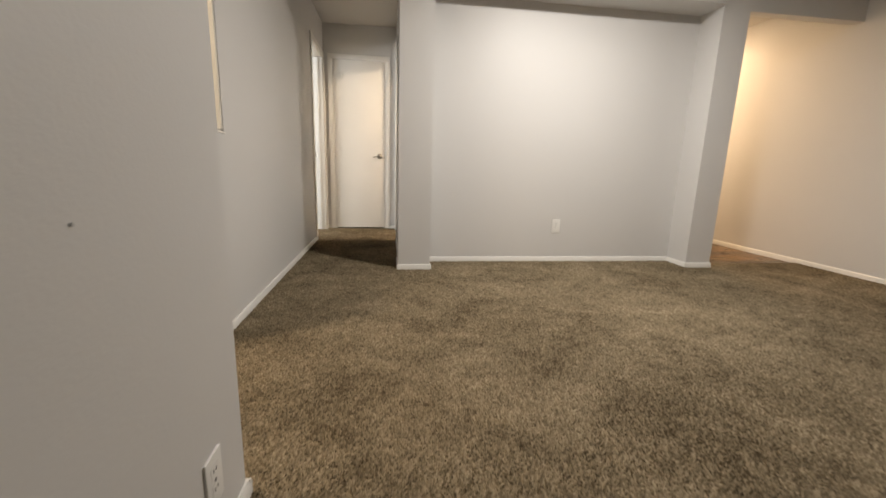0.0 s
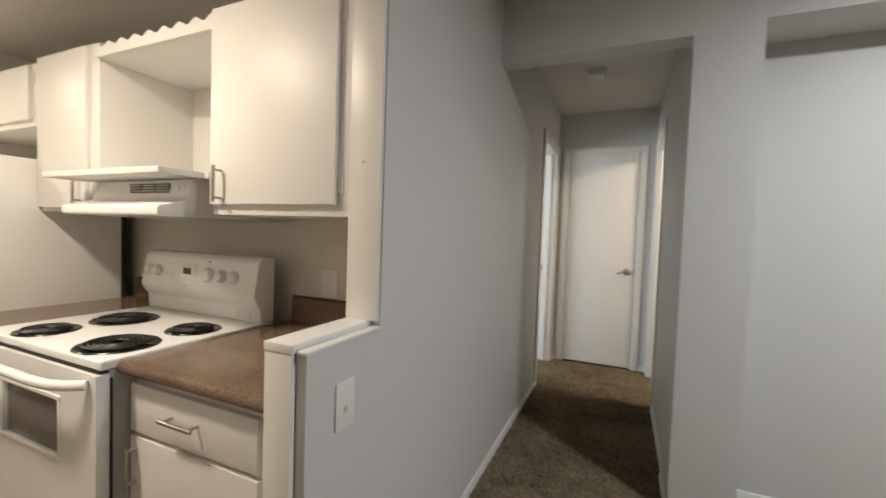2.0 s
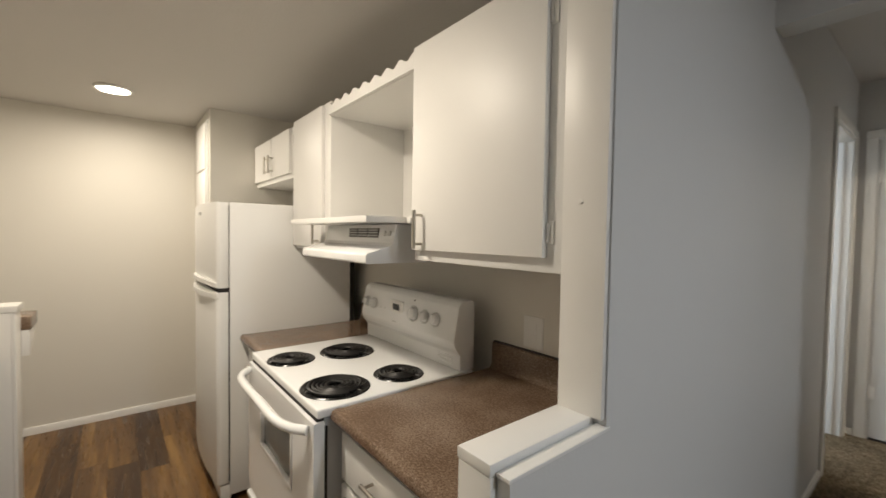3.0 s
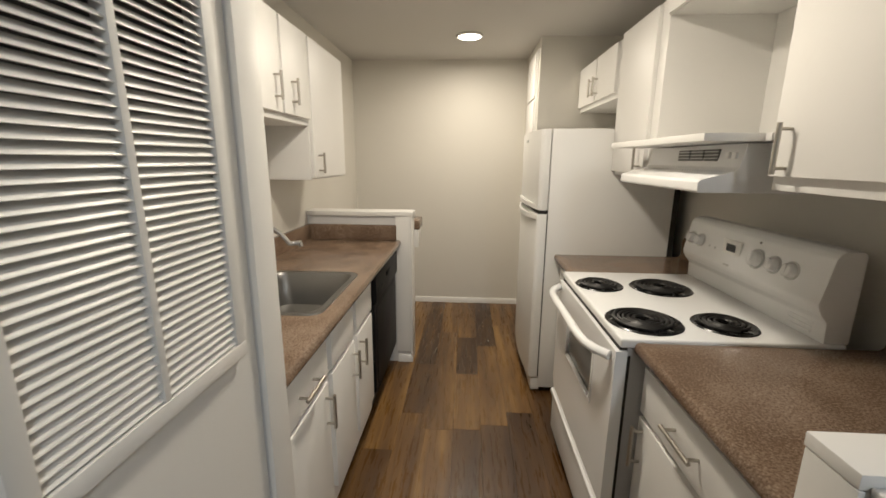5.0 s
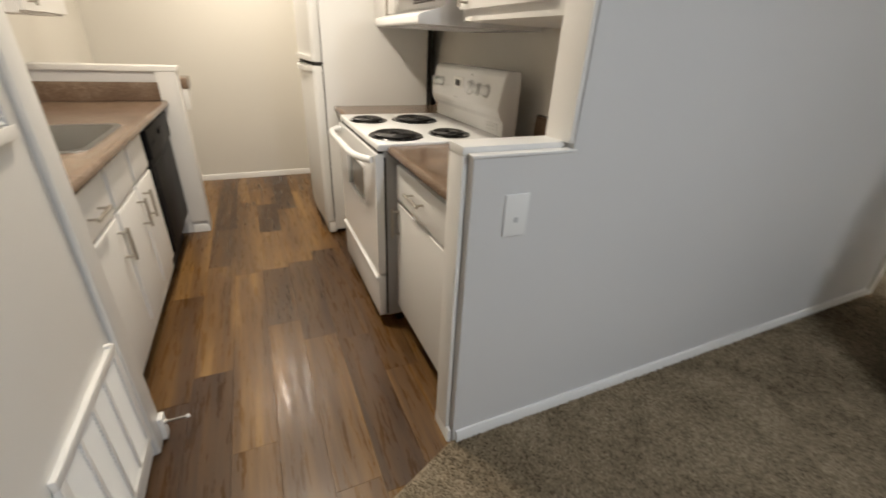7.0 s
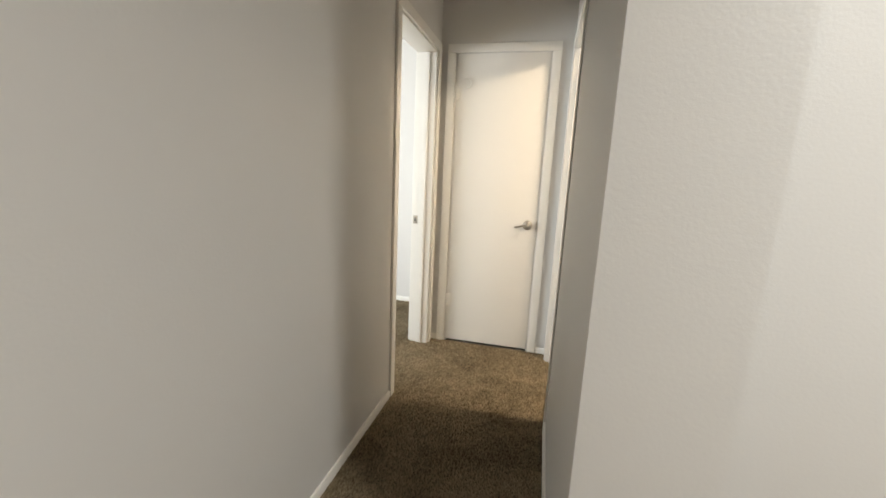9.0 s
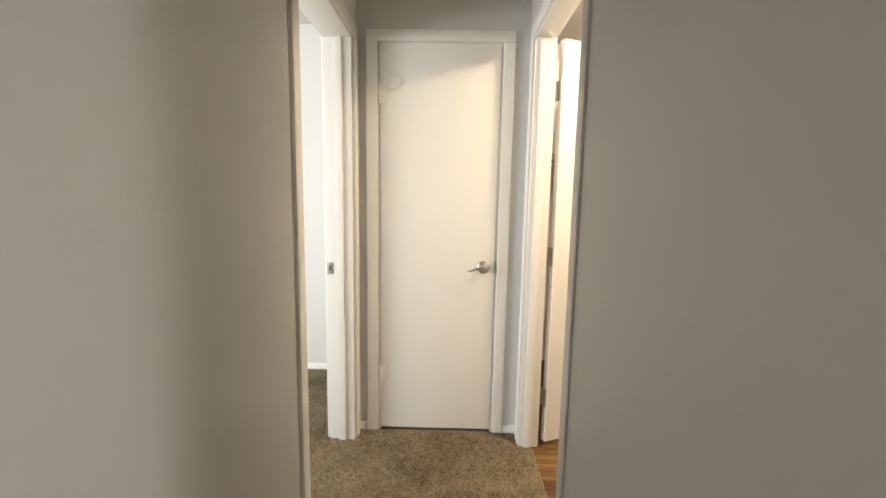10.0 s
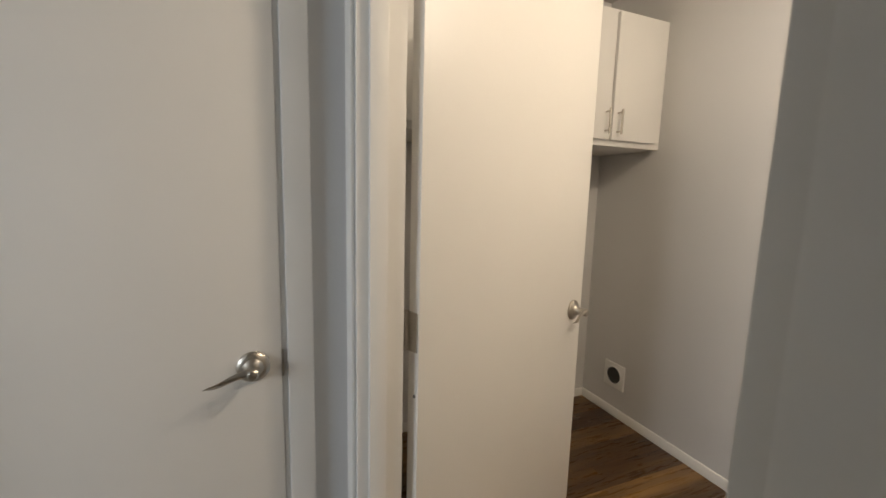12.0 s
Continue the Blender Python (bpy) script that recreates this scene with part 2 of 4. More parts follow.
def disc(bm, centre, axis, r, depth, seg=28, bevel=0.0):
    c, d = Vector(centre), Vector(axis).normalized()
    if bevel:
        return tube(bm, [c, c + d * (depth - bevel), c + d * depth], [r, r, r - bevel], seg)
    return tube(bm, [c, c + d * depth], r, seg)


def mesh_of(name, bm, mat):
    me = bpy.data.meshes.new(name)
    bmesh.ops.recalc_face_normals(bm, faces=bm.faces)
    bm.to_mesh(me)
    bm.free()
    me.materials.append(mat)
    me.polygons.foreach_set("use_smooth", [True] * len(me.polygons))
    me.set_sharp_from_angle(angle=radians(38))
    return me


def thing(name, base, label="", category="", group="", kind=""):
    ob = new(name)
    ob.location = base
    ob.empty_display_size = 0.1
    return tagged(ob, label, category, group, kind)


def part(name, bm, mat, parent, label=""):
    """One mesh, drawn in world coordinates, under a thing or a part of it."""
    ob = new(name, mesh_of(name, bm, mat))
    ob.parent = parent
    top = parent
    while top.parent:
        top = top.parent
    if parent is top:
        ob.matrix_parent_inverse = Matrix.Translation(-top.location)
    return tagged(ob, label) if label else ob


def solid(name, bm, mat, label="", category="", group="", kind="structure"):
    return tagged(new(name, mesh_of(name, bm, mat)), label, category, group, kind)


def B(*boxes, bevel=0.0):
    bm = bmesh.new()
    for a, b in boxes:
        box(bm, a, b, bevel)
    return bm


# ---------------------------------------------------------------- structure
HALL_H, LIVE_H, KIT_H, DOOR_H = 2.44, 2.44, 2.17, 2.045
WOOD_Z = -0.010


def wall(name, *boxes, label="light grey painted drywall wall with faint roller texture", paint=M_WALL):
    return solid(name, B(*boxes), paint, label, "wall")


wall("wall_hall_left", ((-0.105, 3.39, -0.02), (0, 3.68, 0.955)), ((-0.105, 3.68, -0.02), (0, 5.80, LIVE_H)), ((-0.135, 5.80, -0.02), (0, 6.09, LIVE_H)),
     ((-0.135, 6.09, DOOR_H), (0, 6.82, LIVE_H)), ((-0.135, 6.82, -0.02), (0, 7.01, LIVE_H)))
wall("wall_hall_end", ((0, 6.912, -0.02), (0.112, 7.01, HALL_H)), ((0.735, 6.912, -0.02), (0.868, 7.01, HALL_H)),
     ((0.112, 6.912, 2.048), (0.735, 7.01, HALL_H)))
wall("wall_hall_right", ((0.856, 4.78, -0.02), (1.112, 5.06, LIVE_H)), ((0.868, 5.06, -0.02), (0.968, 6.050, HALL_H)),
     ((0.868, 6.050, DOOR_H), (0.968, 6.80, HALL_H)), ((0.868, 6.80, -0.02), (0.968, 7.01, HALL_H)))
wall("wall_alcove", ((1.112, 5.06, -0.02), (3.435, 5.16, 2.155)))
wall("wall_entry_left", ((3.435, 4.805, -0.02), (3.672, 5.16, LIVE_H)), ((3.55, 5.16, -0.02), (3.672, 7.4, HALL_H)))
wall("wall_entry_right", ((4.75, -2.6, -0.02), (4.87, 7.5, LIVE_H)))
wall("wall_entry_end", ((3.672, 7.4, -0.02), (4.75, 7.5, HALL_H)))
wall("wall_header", ((0, 4.78, 2.125), (0.856, 4.90, LIVE_H)), ((1.112, 4.78, 2.155), (3.435, 5.16, LIVE_H)), ((3.672, 4.805, 2.125), (4.75, 4.90, LIVE_H)))
wall("wall_living_left", ((0.345, -2.6, -0.02), (0.419, 2.40, LIVE_H)))
wall("wall_living_south", ((0.345, -2.7, -0.02), (4.87, -2.6, LIVE_H)))
wall("wall_closet_front", ((0.276, 2.40, -0.02), (0.419, 2.50, LIVE_H)), ((-0.40, 2.40, -0.02), (-0.305, 2.50, LIVE_H)), ((-0.305, 2.40, 2.05), (0.276, 2.50, LIVE_H)))
wall("wall_closet_side", ((-0.40, 1.78, -0.02), (-0.30, 2.40, KIT_H)))
wall("wall_closet_back", ((-0.30, 1.60, -0.02), (0.345, 1.70, LIVE_H)))
wall("wall_kitchen_south", ((-3.43, 1.78, -0.02), (-0.40, 1.885, KIT_H)), label="cream painted kitchen drywall wall", paint=M_KITCHEN)
wall("wall_kitchen_north", ((-3.43, 4.08, -0.02), (-0.105, 4.18, KIT_H)), label="cream painted kitchen drywall wall", paint=M_KITCHEN)
wall("wall_kitchen_far", ((-3.43, 1.885, -0.02), (-3.33, 4.08, KIT_H)), label="cream painted kitchen drywall wall", paint=M_KITCHEN)
wall("wall_fridge_stub", ((-3.33, 3.395, -0.02), (-2.668, 4.08, KIT_H)), label="cream painted kitchen drywall wall", paint=M_KITCHEN)
wall("wall_kitchen_header", ((-0.105, 2.50, KIT_H), (0, 3.68, LIVE_H)))
wall("wall_pony", ((-2.23, 1.885, -0.02), (-2.122, 2.545, 0.985)))
wall("wall_bedroom_north", ((-3.3, 7.69, -0.02), (-0.105, 7.80, HALL_H)))
wall("wall_bedroom_south", ((-3.3, 4.18, -0.02), (-0.105, 4.23, HALL_H)))
wall("wall_bedroom_east", ((-0.135, 7.01, -0.02), (0, 7.80, HALL_H)))
wall("wall_bedroom_west", ((-3.3, 4.23, -0.02), (-3.2, 4.7, HALL_H)), ((-3.3, 6.1, -0.02), (-3.2, 7.69, HALL_H)),
     ((-3.3, 4.7, -0.02), (-3.2, 6.1, 0.9)), ((-3.3, 4.7, 2.1), (-3.2, 6.1, HALL_H)))
wall("wall_laundry_right", ((2.60, 5.17, -0.02), (2.70, 8.10, HALL_H)))
wall("wall_laundry_back", ((0.0, 7.99, -0.02), (2.60, 8.10, HALL_H)))
wall("wall_laundry_near", ((0.968, 5.17, -0.02), (2.60, 5.26, HALL_H)))
wall("wall_linen_closet", ((0.868, 7.01, -0.02), (0.968, 7.99, HALL_H)), ((0.0, 7.60, -0.02), (0.868, 7.70, HALL_H)))

def ceiling(name, *boxes):
    return solid(name, B(*boxes), M_CEIL, "matte off-white painted ceiling with light texture", "ceiling")


ceiling("ceiling_hall", ((-0.105, 4.90, HALL_H), (0.968, 8.1, HALL_H + 0.08)))
ceiling("ceiling_living", ((-0.105, -2.7, LIVE_H), (4.87, 4.90, LIVE_H + 0.08)))
ceiling("ceiling_kitchen", ((-3.43, 1.6, KIT_H), (-0.105, 4.18, KIT_H + 0.08)))
ceiling("ceiling_entry", ((3.45, 4.90, HALL_H), (4.87, 7.5, HALL_H + 0.08)))
ceiling("ceiling_laundry", ((0.968, 5.17, HALL_H), (2.70, 8.1, HALL_H + 0.08)))
ceiling("ceiling_bedroom", ((-3.3, 4.18, HALL_H), (-0.105, 7.80, HALL_H + 0.08)))
solid("floor", B(((-3.5, -2.8, -0.14), (4.9, 8.2, -0.02))), material("concrete", (0.3, 0.29, 0.28), 0.9), "grey concrete subfloor slab", "floor")


def baseboard(a, b, side):
    """A low white board with an eased top along a wall from a to b; side is the way it faces."""
    h, t = 0.040, 0.012
    (x0, y0), (x1, y1) = a, b
    bm = bmesh.new()
    if side[0]:
        s = side[0]
        prism(bm, [(x0, -0.01), (x0 + s * t, -0.01), (x0 + s * t, h - 0.010), (x0 + s * t * 0.55, h), (x0, h)], 1, min(y0, y1), max(y0, y1))
    else:
        s = side[1]
        prism(bm, [(y0, -0.01), (y0 + s * t, -0.01), (y0 + s * t, h - 0.010), (y0 + s * t * 0.55, h), (y0, h)], 0, min(x0, x1), max(x0, x1))
    return solid("baseboard", bm, M_TRIM, "low white painted baseboard along the wall", "baseboard")


baseboard((0, 3.40), (0, 6.03), (1, 0))
baseboard((0.856, 4.768), (0.856, 5.06), (-1, 0))
baseboard((0.868, 5.06), (0.868, 5.990), (-1, 0))
baseboard((0.856, 4.78), (1.125, 4.78), (0, -1))
baseboard((1.112, 4.78), (1.112, 5.047), (1, 0))
baseboard((1.125, 5.06), (3.423, 5.06), (0, -1))
baseboard((3.435, 4.805), (3.435, 5.048), (-1, 0))
baseboard((3.423, 4.805), (3.684, 4.805), (0, -1))
baseboard((3.672, 4.805), (3.672, 7.4), (1, 0))
baseboard((4.75, -2.6), (4.75, 7.4), (-1, 0))
baseboard((0.419, -2.6), (0.419, 2.50), (1, 0))
baseboard((0.345, 2.50), (0.431, 2.50), (0, 1))
baseboard((-0.40, 2.50), (-0.385, 2.50), (0, 1))
baseboard((0.0, 6.912), (0.05, 6.912), (0, -1))
baseboard((0.795, 6.912), (0.868, 6.912), (0, -1))
baseboard((-3.33, 1.885), (-3.33, 3.395), (1, 0))
baseboard((-3.317, 1.885), (-2.23, 1.885), (0, 1))
baseboard((-2.122, 2.46), (-2.122, 2.558), (1, 0))
baseboard((-2.23, 2.545), (-2.122, 2.545), (0, 1))
baseboard((-3.2, 7.69), (-0.135, 7.69), (0, -1))
baseboard((2.60, 5.26), (2.60, 7.99), (-1, 0))
baseboard((0.968, 7.99), (2.587, 7.99), (0, -1))
baseboard((-0.108, 3.385), (-0.005, 3.385), (0, -1))


def trim(label, *boxes, bevel=0.004):
    return solid("trim", B(*boxes, bevel=bevel), M_TRIM, label, "trim")


CAS = "white painted flat door casing"
# end door casing
trim(CAS, ((0.052, 6.895, -0.005), (0.110, 6.912, 2.05)), ((0.737, 6.895, -0.005), (0.792, 6.912, 2.05)), ((0.052, 6.895, 2.05), (0.792, 6.912, 2.106)))
trim("white door jamb lining", ((0.112, 6.914, -0.005), (0.122, 7.01, 2.038)), ((0.726, 6.914, -0.005), (0.735, 7.01, 2.038)), ((0.112, 6.914, 2.039), (0.735, 7.01, 2.048)), bevel=0.001)
# left bedroom opening: casing on the hall side, jamb lining, stop
trim(CAS, ((0, 6.035, -0.005), (0.015, 6.092, DOOR_H)), ((0, 6.825, -0.005), (0.015, 6.882, DOOR_H)), ((0, 6.035, DOOR_H), (0.015, 6.882, DOOR_H + 0.057)))
trim("white door jamb lining with stop", ((-0.135, 6.09, -0.005), (0, 6.105, DOOR_H - 0.012)), ((-0.135, 6.808, -0.005), (0, 6.82, DOOR_H - 0.012)),
     ((-0.135, 6.09, DOOR_H - 0.012), (0, 6.82, DOOR_H)), ((-0.080, 6.797, -0.005), (-0.045, 6.808, DOOR_H - 0.013)), bevel=0.001)
trim("white door casing on the bedroom side", ((-0.15, 6.825, -0.005), (-0.135, 6.885, DOOR_H)), ((-0.15, 6.03, -0.005), (-0.135, 6.09, DOOR_H)), ((-0.15, 6.03, DOOR_H), (-0.135, 6.885, DOOR_H + 0.06)))
# right laundry opening
trim(CAS, ((0.859, 5.992, -0.005), (0.868, 6.048, DOOR_H)), ((0.859, 6.80, -0.005), (0.868, 6.858, DOOR_H)), ((0.859, 5.992, DOOR_H), (0.868, 6.858, DOOR_H + 0.057)))
trim("white door jamb lining with stop", ((0.868, 6.050, -0.005), (0.968, 6.063, DOOR_H - 0.012)), ((0.868, 6.786, -0.005), (0.968, 6.80, DOOR_H - 0.012)),
     ((0.868, 6.050, DOOR_H - 0.012), (0.968, 6.80, DOOR_H)), ((0.892, 6.773, -0.005), (0.928, 6.786, DOOR_H - 0.013)), bevel=0.001)
# closet casing beside the kitchen
trim(CAS, ((0.270, 2.50, -0.005), (0.345, 2.512, 2.05)), ((-0.385, 2.50, -0.005), (-0.302, 2.512, 2.05)), ((-0.385, 2.50, 2.05), (0.345, 2.512, 2.11)))
# half wall: end board, cap and its lip
trim("cream painted end board of the half wall", ((-0.108, 3.374, -0.005), (-0.028, 3.389, 0.955)), bevel=0.003)
trim("cream painted cap board on the half wall", ((-0.110, 3.373, 0.956), (-0.028, 3.678, 0.978)), bevel=0.003)
trim("white edge bead along the half wall", ((-0.026, 3.384, 0.9555), (0.004, 3.690, 0.964)), bevel=0.003)
trim("cream painted end of the kitchen wall", ((-0.108, 3.666, 0.9782), (-0.004, 3.679, KIT_H)), bevel=0.0008)
# pony wall cap and post face
trim("white painted cap on the pony wall", ((-2.245, 1.886, 0.986), (-2.106, 2.566, 1.014)), bevel=0.004)
trim("white painted post board at the pony wall", ((-2.240, 2.546, -0.005), (-2.112, 2.558, 0.985)), ((-2.121, 2.455, 0.068), (-2.109, 2.545, 0.985)), bevel=0.002)
trim("white window frame in the bedroom wall", ((-3.29, 4.7, 0.9), (-3.21, 4.76, 2.1)), ((-3.29, 6.04, 0.9), (-3.21, 6.1, 2.1)), ((-3.29, 4.76, 0.9), (-3.21, 6.04, 0.95)), ((-3.29, 4.76, 2.05), (-3.21, 6.04, 2.1)), bevel=0.002)

# ---------------------------------------------------------------- doors
def lever(parent, base, out, along):
    """A round rose with a waved lever; out is the way off the door, along the way the lever points."""
    b, o, a = Vector(base), Vector(out), Vector(along)
    up = Vector((0, 0, 1))
    hand = -1 if o.cross(a).z > 0 else 1
    h = part("door_handle", tube(bmesh.new(), [b, b + o * 0.005, b + o * 0.009, b + o * 0.012], [0.0335, 0.0335, 0.0300, 0.0220], 32), M_NICKEL, parent, "brushed nickel lever handle")
    bm = tube(bmesh.new(), [b + o * 0.010, b + o * 0.018, b + o * 0.024, b + o * 0.030, b + o * 0.034, b + o * 0.052, b + o * 0.055], [0.0230, 0.0150, 0.0118, 0.0118, 0.0124, 0.0124, 0.0090], 18)
    part("neck", bm, M_NICKEL, h)
    # a ribbon that twists from upright at the hub towards flat at its tip
    bm, rings, n = bmesh.new(), [], 16
    for i in range(n + 1):
        s = i / n
        twist = hand * radians(8 + 60 * s * s)
        wide, thick = up * math.cos(twist) + o * math.sin(twist), o * math.cos(twist) - up * math.sin(twist)
        c = b + o * (0.046 + 0.010 * s * s) + a * (0.098 * s - 0.011) + up * hand * (0.007 * math.sin(s * 5.2) * (1 - 0.4 * s) - 0.10 * 0.106 * s)
        h_wide = 0.0120 - 0.0045 * math.sin(math.pi * min(1, s * 1.15)) if hand > 0 else 0.0125
        h_thick = 0.0092 * (1 - s) ** 2 + 0.0022
        if i in (0, n):
            h_wide, h_thick = h_wide * 0.75, h_thick * 0.6
        rings.append([bm.verts.new(c + wide * (h_wide * math.cos(math.pi * j / 8)) + thick * (h_thick * math.sin(math.pi * j / 8))) for j in range(16)])
    for p, q in zip(rings, rings[1:]):
        for j in range(16):
            bm.faces.new([p[j], p[(j + 1) % 16], q[(j + 1) % 16], q[j]])
    bm.faces.new(rings[0][::-1])
    bm.faces.new(rings[-1])
    part("lever", bm, M_NICKEL, h)
    return h


def hinge(parent, x, y, z, mat):
    bm = B(((x - 0.012, y - 0.004, z - 0.045), (x + 0.03, y, z + 0.045)), bevel=0.001)
    tube(bm, [(x, y - 0.006, z - 0.048), (x, y - 0.006, z + 0.048)], 0.006, 10)
    return part("hinge", bm, mat, parent)


door_1 = thing("door_1", (0.42, 6.92, 0.012), "closed plain white flush closet door with nickel lever", "door", kind="structure")
part("leaf", B(((0.123, 6.908, 0.014), (0.725, 6.943, 2.038)), bevel=0.002), M_DOOR, door_1)
lever(door_1, (0.667, 6.908, 0.925), (0, -1, 0), (-1, 0, 0))
for z in (0.325, 1.80):
    hinge(door_1, 0.118, 6.907, z, M_TRIM)
part("latch_plate", B(((0.724, 6.9045, 0.895), (0.729, 6.912, 0.955))), M_NICKEL, door_1)
ring = [(0.185 + 0.034 * math.cos(a), 6.898, 1.856 + 0.034 * math.sin(a)) for a in [2.4 - i * 0.28 for i in range(17)]]
part("hook", disc(tube(bmesh.new(), ring, 0.0035, 8), (0.150, 6.909, 1.849), (0, -1, 0), 0.012, 0.012, 14), M_TRIM, door_1, "white round wire hook")

DOOR2_AT, DOOR2_TURN = (1.004, 6.788), 22.0
door_2 = thing("door_2", (0, 0, 0), "open plain cream-white flush laundry door", "door", kind="structure")
leaf = part("leaf", B(((0, 0, 0.022), (0.755, 0.035, 2.03)), bevel=0.002), M_DOOR, door_2)
lever(door_2, (0.695, 0, 0.925), (0, -1, 0), (-1, 0, 0))
lever(door_2, (0.695, 0.035, 0.925), (0, 1, 0), (-1, 0, 0))
for z in (0.26, 1.0, 1.80):
    part("hinge", tube(B(((-0.004, 0.004, z - 0.045), (0.0, 0.031, z + 0.045))), [(-0.004, 0.038, z - 0.046), (-0.004, 0.038, z + 0.046)], 0.006, 10), M_NICKEL, door_2)
part("screw_hole", disc(bmesh.new(), (-0.0005, 0.012, 0.85), (-1, 0, 0), 0.004, 0.001, 10), M_SLOT, door_2)
door_2.matrix_world = pose(*DOOR2_AT, 0, 0, 0, DOOR2_TURN)

strike = thing("strike_plate", (-0.115, 6.80, 0.921), "small nickel strike plate let into white door jamb", "strike plate")
part("plate", B(((-0.132, 6.8055, 0.892), (-0.100, 6.8085, 0.950)), bevel=0.0008), M_NICKEL, strike)
part("latch_hole", B(((-0.122, 6.804, 0.909), (-0.110, 6.8054, 0.935))), M_SLOT, strike)


def grille(parent, x0, x1, z0, z1, y, bars, pitch, name):
    """A framed return-air grille: frame, upright bars and tilted slats, facing +y."""
    f, t = 0.027, 0.014
    fr = B(((x0, y, z0), (x1, y + t, z0 + f)), ((x0, y, z1 - f), (x1, y + t, z1)), ((x0, y, z0 + f), (x0 + f, y + t, z1 - f)), ((x1 - f, y, z0 + f), (x1, y + t, z1 - f)), bevel=0.003)
    g = part(name, fr, M_TRIM, parent, "white louvred return-air grille")
    y -= 0.010
    part("backing", B(((x0 + f, y - 0.012, z0 + f), (x1 - f, y - 0.006, z1 - f))), M_SLOT, g)
    ux = [x0 + f + (x1 - x0 - 2 * f) * k / (bars + 1) for k in range(bars + 2)]
    for k in range(1, bars + 1):
        part("bar", B(((ux[k] - 0.006, y + 0.004, z0 + f), (ux[k] + 0.006, y + 0.023, z1 - f)), bevel=0.001), M_TRIM, g)
    for k in range(bars + 1):
        lo, hi = ux[k] + (0.006 if k else 0), ux[k + 1] - (0.006 if k < bars else 0)
        bm = prism(bmesh.new(), [(y + 0.002, 0.0078), (y + 0.0035, 0.0090), (y + 0.0200, -0.0022), (y + 0.0208, -0.0042), (y + 0.0190, -0.0048)], 0, lo, hi)
        me = mesh_of("slat", bm, M_TRIM)
        z = z0 + f + pitch * 0.6
        while z < z1 - f - pitch * 0.4:
            ob = new("slat", me)
            ob.parent = g
            ob.location = (0, 0, z)
            z += pitch
    return g


closet_door = thing("door_3", (-0.01, 2.47, 0.01), "closed white closet door with two louvred air grilles", "door", kind="structure")
part("leaf", B(((-0.301, 2.462, 0.440), (-0.222, 2.497, 2.044)), ((-0.301, 2.462, 0.012), (-0.258, 2.497, 0.440)), ((0.108, 2.462, 0.012), (0.266, 2.497, 2.044)),
                ((-0.258, 2.462, 0.012), (0.108, 2.497, 0.110)), ((-0.258, 2.462, 0.429), (-0.222, 2.497, 0.440)), ((-0.222, 2.462, 0.429), (0.108, 2.497, 1.017)),
                ((-0.222, 2.462, 1.604), (0.108, 2.497, 2.044))), M_DOOR, closet_door)
grille(closet_door, -0.248, 0.136, 0.991, 1.63, 2.4975, 1, 0.0132, "upper_grille")
grille(closet_door, -0.284, 0.130, 0.085, 0.454, 2.4975, 3, 0.0132, "lower_grille")
lever(closet_door, (0.194, 2.497, 0.855), (0, 1, 0), (-1, 0, 0))
part("latch_plate", B(((0.2662, 2.4965, 0.826), (0.2698, 2.5128, 0.866))), M_DARK, closet_door, "dark latch slot in the door edge")
part("grille_clip", B(((-0.270, 2.497, 0.4545), (-0.258, 2.510, 0.462)), bevel=0.001), M_TRIM, closet_door)

stop = thing("door_stop", (-0.37, 2.515, 0.055), "small metal door stop on white base block", "door stop")
part("block", B(((-0.388, 2.512, -0.004), (-0.352, 2.526, 0.085)), bevel=0.002), M_TRIM, stop)
part("rod", tube(bmesh.new(), [(-0.37, 2.524, 0.056), (-0.37, 2.532, 0.056), (-0.37, 2.533, 0.056), (-0.37, 2.590, 0.056)], [0.010, 0.008, 0.004, 0.004], 12), M_NICKEL, stop)
part("tip", disc(bmesh.new(), (-0.37, 2.588, 0.056), (0, 1, 0), 0.007, 0.010, 12, 0.002), M_PLATE, stop)


# ---------------------------------------------------------------- kitchen
def pull(parent, a, b, out):
    """A straight bar pull between a and b, standing off along out."""
    a, b, o = Vector(a), Vector(b), Vector(out)
    d = (b - a).normalized()
    bm = tube(bmesh.new(), [a + o * 0.030 - d * 0.014, b + o * 0.030 + d * 0.014], 0.0058, 12)
    for p in (a, b):
        tube(bm, [p, p + o * 0.030], 0.0042, 10)
    return part("handle", bm, M_NICKEL, parent, "brushed nickel bar handle")


def cab_hinge(parent, x, y, z, s):
    bm = B(((x - 0.008, y - 0.004, z - 0.026), (x + 0.008, y, z + 0.026)), bevel=0.001)
    tube(bm, [(x - s * 0.006, y - 0.005, z - 0.022), (x - s * 0.006, y - 0.005, z + 0.022)], 0.004, 8)
    return part("hinge", bm, M_CAB, parent)


def front(parent, name, x0, x1, y, z0, z1, face):
    """A slab front with eased edges; face is -1 where it looks to -y, else 1."""
    t = 0.019
    return part(name, B(((x0, min(y, y - face * t), z0), (x1, max(y, y - face * t), z1)), bevel=0.003), M_CAB, parent)


